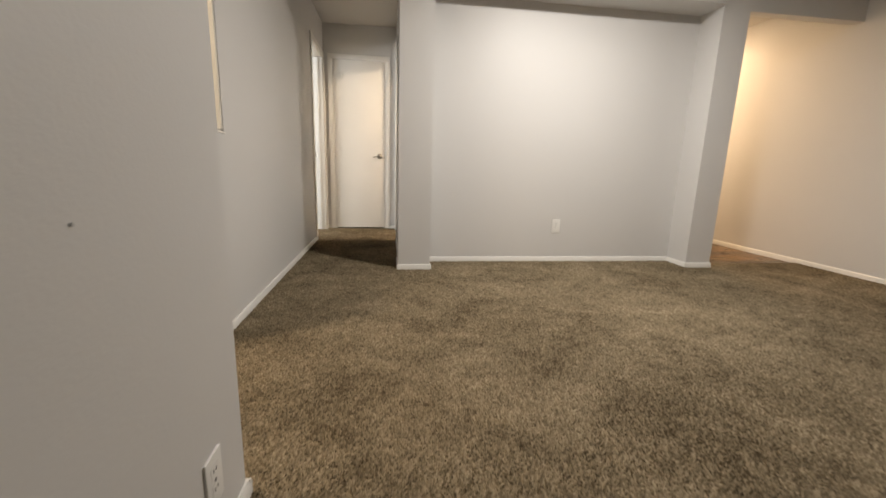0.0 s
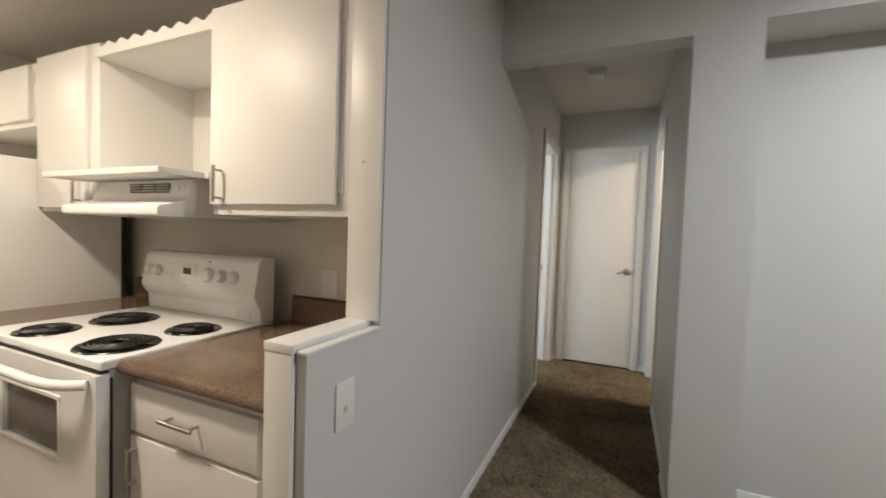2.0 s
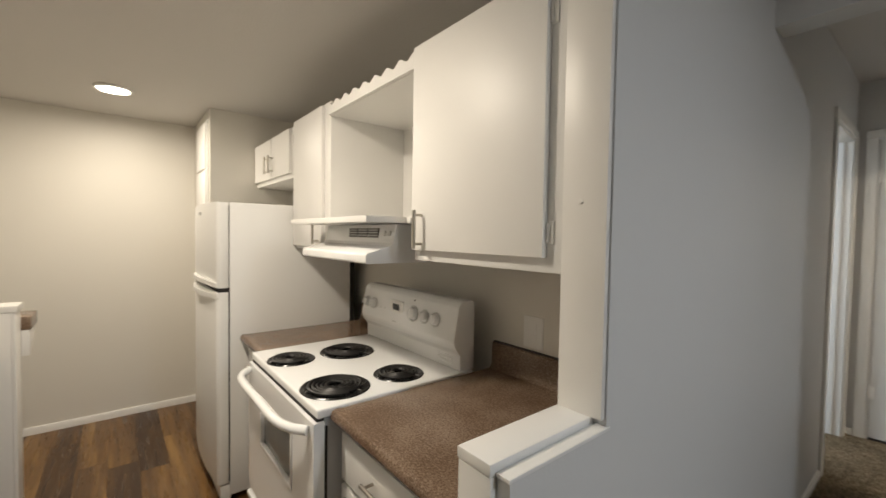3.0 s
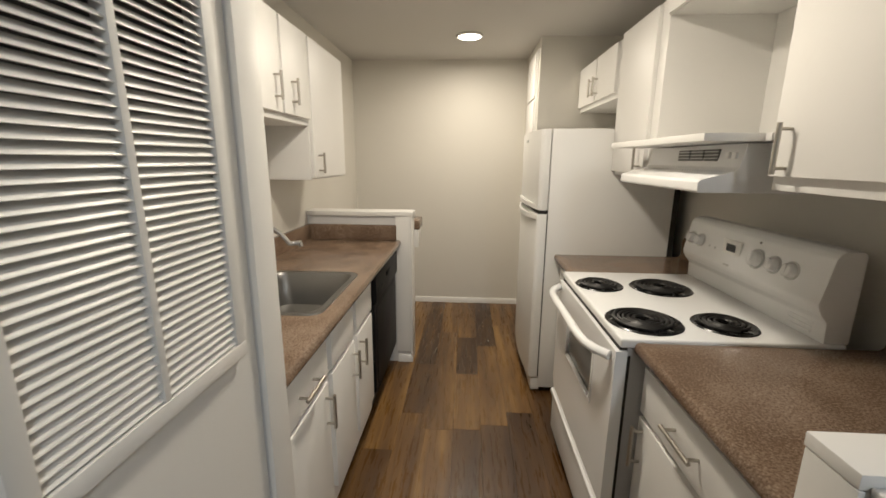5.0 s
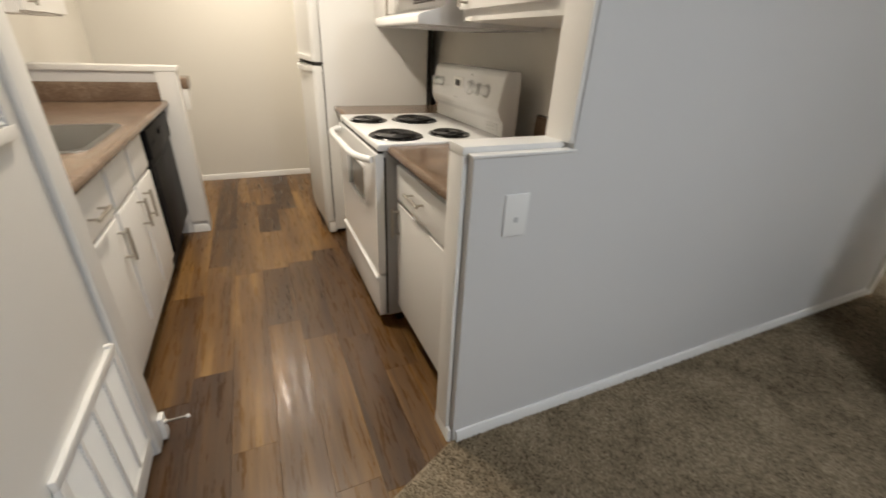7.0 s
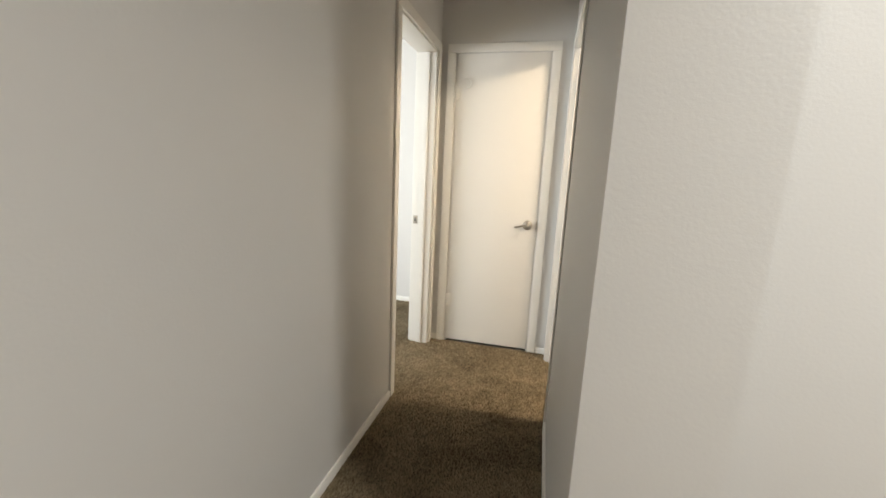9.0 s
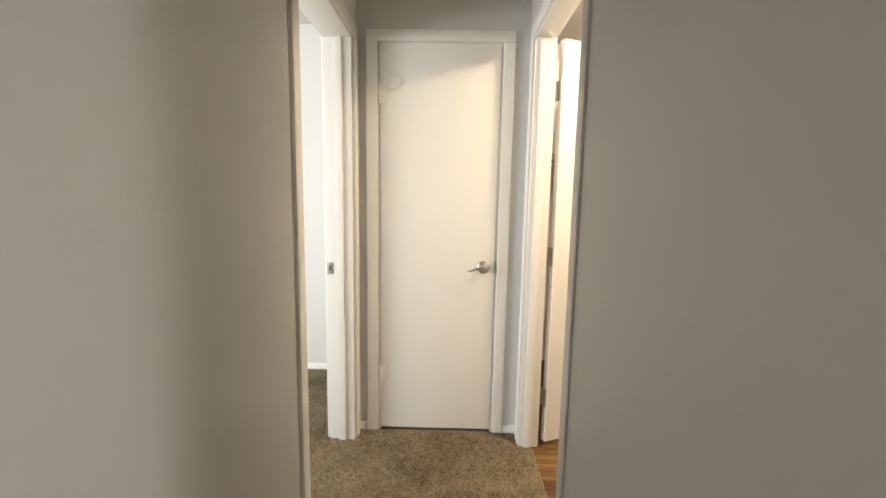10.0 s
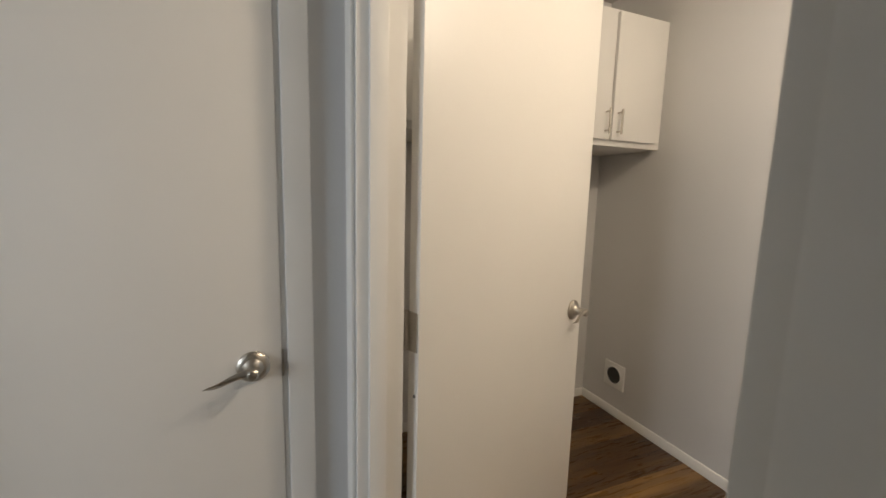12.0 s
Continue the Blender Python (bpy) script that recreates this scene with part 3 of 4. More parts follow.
def base_body(parent, x0, x1, yf, yb, top=0.795, hollow=False):
    lo, hi = min(yf, yb), max(yf, yb)
    s = 1 if yb > yf else -1
    if hollow:
        part("body", B(((x0, lo, 0.085), (x1, hi, 0.64)), ((x0, yf - 0.018, 0.64), (x1, yf, top))), M_CAB, parent)
    else:
        part("body", B(((x0, lo, 0.085), (x1, hi, top)), bevel=0.001), M_CAB, parent)
    k0, k1 = (yf + s * 0.07, yb) if s > 0 else (yb, yf + s * 0.07)
    part("toe_kick", B(((x0, k0, WOOD_Z), (x1, k1, 0.085))), M_TOE, parent, "dark recessed toe kick")


cab = thing("base_cabinet", (-0.38, 3.7, WOOD_Z), "white base cabinet with drawer and slab door beside the stove", "cabinet")
base_body(cab, -0.690, -0.109, 3.440, 4.078)
d = front(cab, "drawer_front", -0.686, -0.176, 3.421, 0.622, 0.762, -1)
pull(d, (-0.495, 3.421, 0.697), (-0.392, 3.421, 0.697), (0, -1, 0))
d = front(cab, "door", -0.686, -0.174, 3.421, 0.105, 0.606, -1)
pull(d, (-0.655, 3.421, 0.475), (-0.655, 3.421, 0.575), (0, -1, 0))
for z in (0.19, 0.53):
    cab_hinge(cab, -0.164, 3.440, z, 1)

cab = thing("base_cabinet", (-1.6, 3.7, WOOD_Z), "narrow white base cabinet between stove and refrigerator", "cabinet")
base_body(cab, -1.785, -1.418, 3.440, 4.078)
d = front(cab, "drawer_front", -1.780, -1.435, 3.421, 0.622, 0.762, -1)
pull(d, (-1.68, 3.421, 0.695), (-1.58, 3.421, 0.695), (0, -1, 0))
d = front(cab, "door", -1.780, -1.435, 3.421, 0.105, 0.606, -1)
pull(d, (-1.47, 3.421, 0.475), (-1.47, 3.421, 0.575), (0, -1, 0))


def counter(name, x0, x1, yf, yb, label, ends=()):
    """A laminate worktop with a rolled front edge and a coved splash at the back."""
    s = 1 if yb > yf else -1
    prof = [(yf + s * 0.010, 0.796), (yf + s * 0.002, 0.803), (yf, 0.812), (yf + s * 0.001, 0.824), (yf + s * 0.007, 0.832), (yf + s * 0.020, 0.834),
            (yf + s * 0.040, 0.832), (yb - s * 0.002, 0.832), (yb - s * 0.002, 0.796)]
    rise = [(yb - s * 0.036, 0.8325), (yb - s * 0.026, 0.840), (yb - s * 0.022, 0.852), (yb - s * 0.021, 0.926), (yb - s * 0.016, 0.932), (yb - s * 0.002, 0.932), (yb - s * 0.002, 0.8325)]
    ob = thing(name, (0.5 * (x0 + x1), 0.5 * (yf + yb), 0.796), label, "worktop")
    part("top", prism(bmesh.new(), prof, 0, x0, x1), M_COUNTER, ob)
    part("splash", prism(bmesh.new(), rise, 0, x0, x1), M_COUNTER, ob)
    # Thin dark strip: stained caulk, with the shadow gap above the splash painted in.
    part("caulk", B(((x0, min(yb - s * 0.014, yb - s * 0.002), 0.9315), (x1, max(yb - s * 0.014, yb - s * 0.002), 0.937))), M_TOE, ob, "dark stained caulk line with the gap's shade in its colour")
    return ob


counter("worktop", -0.692, -0.109, 3.388, 4.08, "brown speckled laminate worktop with rolled edge")
counter("worktop", -1.797, -1.416, 3.388, 4.08, "short brown speckled laminate worktop beside the refrigerator")

# stove
sx0, sx1 = -1.412, -0.690
stove = thing("stove", (-1.045, 3.7, WOOD_Z), "white electric coil stove with black burners", "stove")
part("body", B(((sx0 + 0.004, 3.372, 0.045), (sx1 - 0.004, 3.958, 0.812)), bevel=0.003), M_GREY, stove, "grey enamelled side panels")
part("plinth", B(((sx0 + 0.03, 3.43, WOOD_Z), (sx1 - 0.03, 3.95, 0.045))), M_DARK, stove)
bm = box(bmesh.new(), (sx0, 3.348, 0.814), (sx1, 3.958, 0.843), 0.008, 3)
part("cooktop", bm, M_ENAMEL, stove)
prof = [(3.965, 0.843), (3.897, 0.843), (3.895, 0.902), (3.877, 0.924), (3.867, 0.943), (3.863, 0.957), (3.886, 1.084), (3.896, 1.098), (3.911, 1.106), (3.955, 1.106), (3.965, 1.096)]
guard = part("backguard", prism(bmesh.new(), prof, 0, sx0, sx1 - 0.006, 0.005), M_ENAMEL, stove)


def on_guard(x, u):
    """A point on the slanted console face: u from its lower to its upper edge."""
    return (x, 3.863 + 0.022 * u - 0.0005, 0.957 + 0.126 * u)


GN = Vector((0, -0.986, 0.17)).normalized()
for x, r in ((-1.366, 0.022), (-1.302, 0.022), (-0.972, 0.028), (-0.892, 0.023), (-0.820, 0.023)):
    p = on_guard(x, 0.5)
    k = part("dial", disc(bmesh.new(), p, GN, r + 0.006, 0.0025, 28), M_DIAL, guard, "grey dial ring")
    bm = tube(bmesh.new(), [Vector(p) + GN * 0.002, Vector(p) + GN * 0.018, Vector(p) + GN * 0.021], [r, r * 0.86, r * 0.72], 24)
    c = Vector(p) + GN * 0.021
    box(bm, c - Vector((0.004, 0.002, r * 0.8)), c + Vector((0.004, 0.004, r * 0.8)), 0.001)
    part("knob", bm, M_ENAMEL, k)
p = on_guard(-1.104, 0.55)
part("display", B(((p[0] - 0.050, p[1] - 0.003, p[2] - 0.030), (p[0] + 0.050, p[1] + 0.006, p[2] + 0.030)), bevel=0.002), M_PLATE, guard)
part("screen", B(((p[0] - 0.026, p[1] - 0.0042, p[2] - 0.011), (p[0] + 0.024, p[1] - 0.002, p[2] + 0.016))), M_DISPLAY, guard)
p = on_guard(-1.108, 0.06)
part("badge", B(((p[0] - 0.016, p[1] - 0.0015, p[2] - 0.003), (p[0] + 0.016, p[1] + 0.002, p[2] + 0.003))), M_DIAL, guard)
for x in (-1.235, -1.200):
    p = on_guard(x, 0.42)
    part("indicator", disc(bmesh.new(), p, GN, 0.004, 0.002, 10), M_DIAL, guard)
p = on_guard(-0.975, 0.93)
part("indicator", disc(bmesh.new(), p, GN, 0.004, 0.002, 10), M_SLOT, guard)
for z in (0.858, 0.872, 0.886):
    part("vent_rib", B(((-0.83, 3.8905, z), (-0.74, 3.8955, z + 0.007)), bevel=0.0015), M_ENAMEL, guard)

for x, y, r in ((-1.208, 3.446, 0.086), (-1.186, 3.678, 0.107), (-0.830, 3.466, 0.107), (-0.817, 3.704, 0.086)):
    pan = [(0.0, 0.8385), (r * 0.3, 0.8385), (r * 0.86, 0.8410), (r * 0.97, 0.8470), (r * 1.03, 0.8475), (r * 1.07, 0.8436)]
    bm = bmesh.new()
    rings = []
    for q, z in pan[1:]:
        rings.append([bm.verts.new((x + q * math.cos(2 * math.pi * j / 40), y + q * math.sin(2 * math.pi * j / 40), max(z, 0.8440))) for j in range(40)])
    for a, b in zip(rings, rings[1:]):
        for j in range(40):
            bm.faces.new([a[j], a[(j + 1) % 40], b[(j + 1) % 40], b[j]])
    bm.faces.new(rings[0])
    burner = part("burner", bm, M_BLACK, stove, "black drip pan with iron coil")
    turns = 5 if r > 0.1 else 4
    pts = []
    for i in range(turns * 28 + 1):
        a = 2 * math.pi * i / 28
        q = r * (0.20 + 0.66 * i / (turns * 28))
        pts.append((x + q * math.cos(a), y + q * math.sin(a), 0.8520))
    part("coil", tube(bmesh.new(), pts, 0.0052, 6), M_COIL, burner)
    bm = bmesh.new()
    for a in (0.5, 0.5 + 2.094, 0.5 + 4.189):
        c, s = math.cos(a), math.sin(a)
        tube(bm, [(x + 0.01 * c, y + 0.01 * s, 0.8475), (x + r * 0.95 * c, y + r * 0.95 * s, 0.8475)], 0.0022, 6)
    part("support", bm, M_CHROME, burner)

# oven door with a window set in a rounded frame
od = part("oven_door", B(((sx0 + 0.002, 3.338, 0.275), (sx1 - 0.002, 3.371, 0.530)), ((sx0 + 0.002, 3.338, 0.702), (sx1 - 0.002, 3.371, 0.803)),
                         ((sx0 + 0.002, 3.338, 0.530), (-1.225, 3.371, 0.702)), ((-0.882, 3.338, 0.530), (sx1 - 0.002, 3.371, 0.702)), bevel=0.0), M_ENAMEL, stove)
part("window", B(((-1.226, 3.348, 0.529), (-0.881, 3.356, 0.703))), M_GLASS, od, "dark grey oven window glass")
part("window_frame", B(((-1.235, 3.334, 0.518), (-0.872, 3.350, 0.532)), ((-1.235, 3.334, 0.700), (-0.872, 3.350, 0.714)), ((-1.235, 3.334, 0.532), (-1.222, 3.350, 0.700)), ((-0.885, 3.334, 0.532), (-0.872, 3.350, 0.700)), bevel=0.003), M_ENAMEL, od)
pts, n = [], 18
for i in range(n + 1):
    s = i / n
    pts.append((sx0 + 0.03 + (sx1 - sx0 - 0.06) * s, 3.336 - 0.058 * (1 - (2 * s - 1) ** 6) - 0.006, 0.778 + 0.006 * math.sin(math.pi * s)))
part("handle", tube(bmesh.new(), pts, 0.0145, 12), M_ENAMEL, od, "white arched oven handle")
part("vent_gap", B(((sx0 + 0.01, 3.350, 0.804), (sx1 - 0.01, 3.372, 0.813))), M_DARK, stove)
part("drawer", B(((sx0 + 0.002, 3.338, 0.052), (sx1 - 0.002, 3.371, 0.262)), bevel=0.006), M_ENAMEL, stove)
part("drawer_lip", B(((sx0 + 0.004, 3.328, 0.236), (sx1 - 0.004, 3.339, 0.258)), bevel=0.004), M_ENAMEL, stove)
part("side_seam", B(((sx1 - 0.0045, 3.372, 0.06), (sx1 - 0.0025, 3.380, 0.79))), M_DARK, stove)

# refrigerator
fx0, fx1 = -2.50, -1.805
fridge = thing("refrigerator", (-2.15, 3.65, WOOD_Z), "white top-freezer refrigerator with textured doors", "refrigerator")
part("body", B(((fx0, 3.342, 0.02), (fx1, 3.990, 1.498)), bevel=0.005), M_FRIDGE, fridge)
# Near-black sheet paints in the shade of the gap behind the refrigerator.
part("back_shade_sheet", B(((fx0 + 0.01, 3.991, 0.05), (fx1 - 0.004, 4.02, 1.47))), M_DARK, fridge, "black back sheet standing in for the shade behind the refrigerator")
part("kick_grille", B(((fx0 + 0.005, 3.300, WOOD_Z + 0.012), (fx1 - 0.005, 3.350, 0.075)), bevel=0.004), M_FRIDGE, fridge)
for i in range(2):
    part("foot", disc(bmesh.new(), ((fx0 + 0.06, fx1 - 0.06)[i], 3.40, WOOD_Z), (0, 0, 1), 0.02, 0.032, 12), M_DARK, fridge)


def fridge_door(z0, z1, name):
    o = [(fx0, 3.336), (fx1, 3.336), (fx1, 3.300), (fx1 - 0.012, 3.284)]
    for i in range(1, 9):
        s = i / 9
        o.append((fx1 - 0.012 - (fx1 - fx0 - 0.024) * s, 3.284 - 0.020 * math.sin(math.pi * s)))
    o += [(fx0 + 0.012, 3.284), (fx0, 3.300)]
    return part(name, prism(bmesh.new(), o, 2, z0, z1, 0.003), M_FRIDGE, fridge)


fd = fridge_door(1.072, 1.497, "freezer_door")
part("badge", B(((fx0 + 0.33, 3.258, 1.44), (fx0 + 0.37, 3.2645, 1.455))), M_DIAL, fd)
ld = fridge_door(0.085, 1.052, "fridge_door")
# Near-black strips put the shade of the open door gaps into colour.
part("door_gap_shade", B(((fx0 + 0.01, 3.29, 1.052), (fx1 - 0.002, 3.341, 1.072)), ((fx0 + 0.006, 3.3362, 0.09), (fx1 - 0.003, 3.3418, 1.05))), M_DARK, fridge, "dark fill for the shade in the door gaps")


def lip(parent, z0, z1, out, drop):
    """A curved grip lip that runs across the door's edge and bellies out."""
    bm = bmesh.new()
    rows = []
    for i in range(15):
        s = i / 14
        x = fx1 - 0.004 - (fx1 - fx0 - 0.008) * s
        y = 3.284 - 0.020 * math.sin(math.pi * s) - out * math.sin(math.pi * min(1, s * 1.05)) ** 0.6
        dz = drop * math.sin(math.pi * s)
        rows.append([bm.verts.new(v) for v in ((x, 3.30, z0), (x, y, z0 + dz), (x, y, z1 + dz), (x, 3.30, z1))])
    for a, b in zip(rows, rows[1:]):
        for j in range(4):
            bm.faces.new([a[j], b[j], b[(j + 1) % 4], a[(j + 1) % 4]])
    bm.faces.new(rows[0])
    bm.faces.new(rows[-1][::-1])
    return part("handle", bm, M_FRIDGE, parent, "white moulded grip")


lip(fd, 1.076, 1.098, 0.022, 0.010)
lip(ld, 1.022, 1.046, 0.022, -0.004)

# wall cabinets over the stove
def wall_body(parent, x0, x1, yf, yb, z0, z1):
    part("body", B(((x0, min(yf, yb), z0), (x1, max(yf, yb), z1)), bevel=0.0015), M_CAB, parent)


cab = thing("wall_cabinet", (-0.39, 3.85, 1.26), "white wall cabinet with one large slab door", "cabinet")
wall_body(cab, -0.672, -0.109, 3.669, 4.078, 1.268, 1.952)
d = front(cab, "door", -0.668, -0.148, 3.650, 1.302, 1.946, -1)
pull(d, (-0.612, 3.650, 1.322), (-0.612, 3.650, 1.412), (0, -1, 0))
for z in (1.36, 1.85):
    cab_hinge(cab, -0.138, 3.669, z, 1)

cab = thing("wall_cabinet", (-1.58, 3.85, 1.26), "white wall cabinet with tall slab door beside the hood", "cabinet")
wall_body(cab, -1.800, -1.352, 3.669, 4.078, 1.268, 1.952)
d = front(cab, "door", -1.798, -1.415, 3.650, 1.285, 1.942, -1)
pull(d, (-1.445, 3.650, 1.315), (-1.445, 3.650, 1.405), (0, -1, 0))

shelf = thing("open_shelf", (-1.01, 3.85, 1.38), "open white wall shelf with scalloped top edge", "shelf")
part("back", B(((-1.351, 4.062, 1.41), (-0.673, 4.078, 1.952))), M_CAB, shelf)
part("top", B(((-1.351, 3.669, 1.884), (-0.673, 4.061, 1.902)), bevel=0.001), M_CAB, shelf)
part("bottom", B(((-1.380, 3.500, 1.388), (-0.695, 3.649, 1.408)), ((-1.351, 3.649, 1.388), (-0.673, 4.061, 1.408)), bevel=0.002), M_CAB, shelf)
o = [(-1.351, 1.886), (-0.673, 1.886)]
k = 56
for i in range(k + 1):
    s = i / k
    o.append((-0.673 - 0.678 * s, 1.930 + 0.009 * math.cos(2 * math.pi * 8 * s)))
part("scalloped_edge", prism(bmesh.new(), o, 1, 3.655, 3.6685), M_CAB, shelf, "white scalloped trim board")
part("cable_cover", B(((-1.06, 3.995, 1.66), (-1.03, 4.0615, 1.79)), bevel=0.002), M_PLATE, shelf)

hood = thing("range_hood", (-1.01, 3.75, 1.25), "white under-cabinet range hood with vent slots", "range hood")
prof = [(4.06, 1.254), (3.525, 1.254), (3.520, 1.260), (3.520, 1.282), (3.527, 1.289), (3.610, 1.312), (3.622, 1.322), (3.634, 1.385), (4.06, 1.385)]
part("shell", prism(bmesh.new(), prof, 0, -1.292, -0.732, 0.002), M_ENAMEL, hood)
for i in range(3):
    x = -1.065 + i * 0.078
    g = part("vent", B(((x, 3.624, 1.338), (x + 0.070, 3.632, 1.372))), M_SLOT, hood)
    for j in range(3):
        z = 1.345 + j * 0.0095
        part("slat", B(((x, 3.6225, z), (x + 0.070, 3.6238, z + 0.0022))), M_DIAL, g)
part("switch", B(((-0.800, 3.620, 1.345), (-0.785, 3.628, 1.362)), ((-0.770, 3.620, 1.345), (-0.755, 3.628, 1.362)), bevel=0.001), M_PLATE, hood)
part("filter", B(((-1.22, 3.60, 1.2510), (-0.82, 3.92, 1.2538))), M_DIAL, hood)

cab = thing("wall_cabinet", (-2.21, 3.85, 1.66), "short white two-door wall cabinet over the refrigerator", "cabinet")
wall_body(cab, -2.664, -1.803, 3.690, 4.078, 1.664, 1.950)
for a, b, h in ((-2.658, -2.288, -2.320), (-2.272, -1.935, -2.240)):
    d = front(cab, "door", a, b, 3.671, 1.692, 1.942, -1)
    pull(d, (h, 3.671, 1.735), (h, 3.671, 1.815), (0, -1, 0))
for z in (1.74, 1.88):
    cab_hinge(cab, -1.922, 3.690, z, 1)

util = thing("utility_cabinet", (-2.85, 3.39, 1.5), "white two-door utility cabinet set in the wall", "cabinet")
part("frame", B(((-3.10, 3.383, 1.48), (-2.71, 3.395, 2.10)), bevel=0.002), M_CAB, util)
for a, b in ((1.50, 1.76), (1.78, 2.08)):
    part("door", B(((-3.08, 3.372, a), (-2.73, 3.383, b)), bevel=0.003), M_CAB, util)

# sink side
SY = 2.455


def left_base(x0, x1, label, handle_x, hollow=False):
    c = thing("base_cabinet", (0.5 * (x0 + x1), 2.1, WOOD_Z), label, "cabinet")
    base_body(c, x0, x1, SY - 0.019, 1.887, hollow=hollow)
    f = front(c, "drawer_front", x0 + 0.022, x1 - 0.022, SY, 0.630, 0.775, 1)
    g = front(c, "door", x0 + 0.022, x1 - 0.022, SY, 0.162, 0.614, 1)
    pull(g, (handle_x, SY, 0.480), (handle_x, SY, 0.572), (0, 1, 0))
    for z in (0.21, 0.55):
        cab_hinge(c, x0 + 0.006 if handle_x > 0.5 * (x0 + x1) else x1 - 0.006, SY - 0.0185, z, 1)
    return c, f


c, f = left_base(-0.815, -0.402, "white base cabinet with drawer and door by the closet", -0.757)
pull(f, (-0.665, SY, 0.695), (-0.565, SY, 0.695), (0, 1, 0))
left_base(-1.128, -0.815, "white sink base cabinet with false drawer front", -1.070, True)
left_base(-1.440, -1.128, "white sink base cabinet with false drawer front", -1.184, True)

dw = thing("dishwasher", (-1.76, 2.15, WOOD_Z), "black built-in dishwasher under the worktop", "dishwasher")
part("body", B(((-2.040, 1.90, 0.09), (-1.445, 2.430, 0.792))), M_DARK, dw)
part("door", B(((-2.036, 2.431, 0.165), (-1.448, 2.462, 0.640)), bevel=0.004), M_DW, dw)
part("panel", B(((-2.000, 2.4622, 0.20), (-1.485, 2.4650, 0.610)), bevel=0.001), M_DWP, dw, "satin dark door panel")
part("control_panel", B(((-2.036, 2.431, 0.648), (-1.448, 2.474, 0.785)), bevel=0.006), M_DW, dw)
part("latch", B(((-1.80, 2.474, 0.722), (-1.69, 2.482, 0.745)), bevel=0.003), M_DW, dw)
for i in range(4):
    part("button", B(((-1.60 + i * 0.030, 2.474, 0.70), (-1.58 + i * 0.030, 2.4765, 0.715))), M_DWP, dw)
part("kick_plate", B(((-2.036, 2.38, WOOD_Z), (-1.448, 2.40, 0.155))), M_DW, dw)

# worktop with a cut-out for the sink
wt = thing("worktop", (-1.26, 2.18, 0.796), "brown speckled laminate sink worktop with rolled edge", "worktop")
X0, X1, HX0, HX1, HY0, HY1 = -2.120, -0.402, -1.325, -0.830, 2.045, 2.415
bm = B(((X0, 1.909, 0.796), (X1, HY0, 0.832)), ((X0, HY0, 0.796), (HX0, HY1, 0.832)), ((HX1, HY0, 0.796), (X1, HY1, 0.832)))
prism(bm, [(HY1, 0.796), (2.477, 0.796), (2.485, 0.803), (2.488, 0.812), (2.486, 0.824), (2.480, 0.832), (2.468, 0.834), (2.450, 0.832), (HY1, 0.832)], 0, X0, X1)
part("top", bm, M_COUNTER, wt)
part("splash", B(((X0, 1.887, 0.796), (X1, 1.9085, 0.930)), bevel=0.003), M_COUNTER, wt)
part("end_splash", B(((X0, 1.910, 0.8325), (X0 + 0.020, 2.460, 0.930)), bevel=0.003), M_COUNTER, wt)

sink = thing("sink", (-1.06, 2.23, 0.66), "stainless steel kitchen sink set in the worktop", "sink")
bm = bmesh.new()


def loop(x0, x1, y0, y1, z, r):
    out = []
    for cx, cy, a0 in ((x1 - r, y1 - r, 0), (x0 + r, y1 - r, 90), (x0 + r, y0 + r, 180), (x1 - r, y0 + r, 270)):
        for i in range(6):
            a = radians(a0 + 18 * i)
            out.append(bm.verts.new((cx + r * math.cos(a), cy + r * math.sin(a), z)))
    return out


loops = [loop(HX0 - 0.014, HX1 + 0.014, HY0 - 0.014, HY1 + 0.014, 0.8325, 0.05), loop(HX0 - 0.012, HX1 + 0.012, HY0 - 0.012, HY1 + 0.012, 0.8365, 0.05),
         loop(HX0 + 0.008, HX1 - 0.008, HY0 + 0.008, HY1 - 0.008, 0.8360, 0.05), loop(HX0 + 0.016, HX1 - 0.016, HY0 + 0.016, HY1 - 0.016, 0.825, 0.05),
         loop(HX0 + 0.026, HX1 - 0.026, HY0 + 0.026, HY1 - 0.026, 0.69, 0.06), loop(HX0 + 0.055, HX1 - 0.055, HY0 + 0.055, HY1 - 0.055, 0.665, 0.05)]
for a, b in zip(loops, loops[1:]):
    for j in range(24):
        bm.faces.new([a[j], a[(j + 1) % 24], b[(j + 1) % 24], b[j]])
bm.faces.new(loops[-1])
part("basin", bm, M_STEEL, sink)
part("drain", disc(bmesh.new(), (-1.06, 2.23, 0.6652), (0, 0, 1), 0.042, 0.003, 24), M_CHROME, sink)

tap = thing("faucet", (-1.10, 1.965, 0.832), "chrome kitchen faucet with curved spout", "faucet")
part("base", disc(bmesh.new(), (-1.10, 1.975, 0.832), (0, 0, 1), 0.028, 0.035, 20, 0.006), M_CHROME, tap)
arc = [(-1.10 - 0.14 * s, 1.975 + 0.22 * s, 0.86 + 0.20 * math.sin(min(1.0, s * 1.18) * math.pi * 0.78)) for s in [i / 14 for i in range(15)]]
part("spout", tube(bmesh.new(), arc, [0.013 - 0.003 * i / 14 for i in range(15)], 12), M_CHROME, tap)
e = arc[-1]
part("aerator", tube(bmesh.new(), [(e[0], e[1], e[2] + 0.006), (e[0] - 0.004, e[1] + 0.006, e[2] - 0.016)], 0.012, 14), M_CHROME, tap)
part("lever", tube(bmesh.new(), [(-1.02, 1.97, 0.832), (-1.02, 1.97, 0.87), (-0.98, 2.02, 0.89)], [0.018, 0.014, 0.006], 12), M_CHROME, tap)

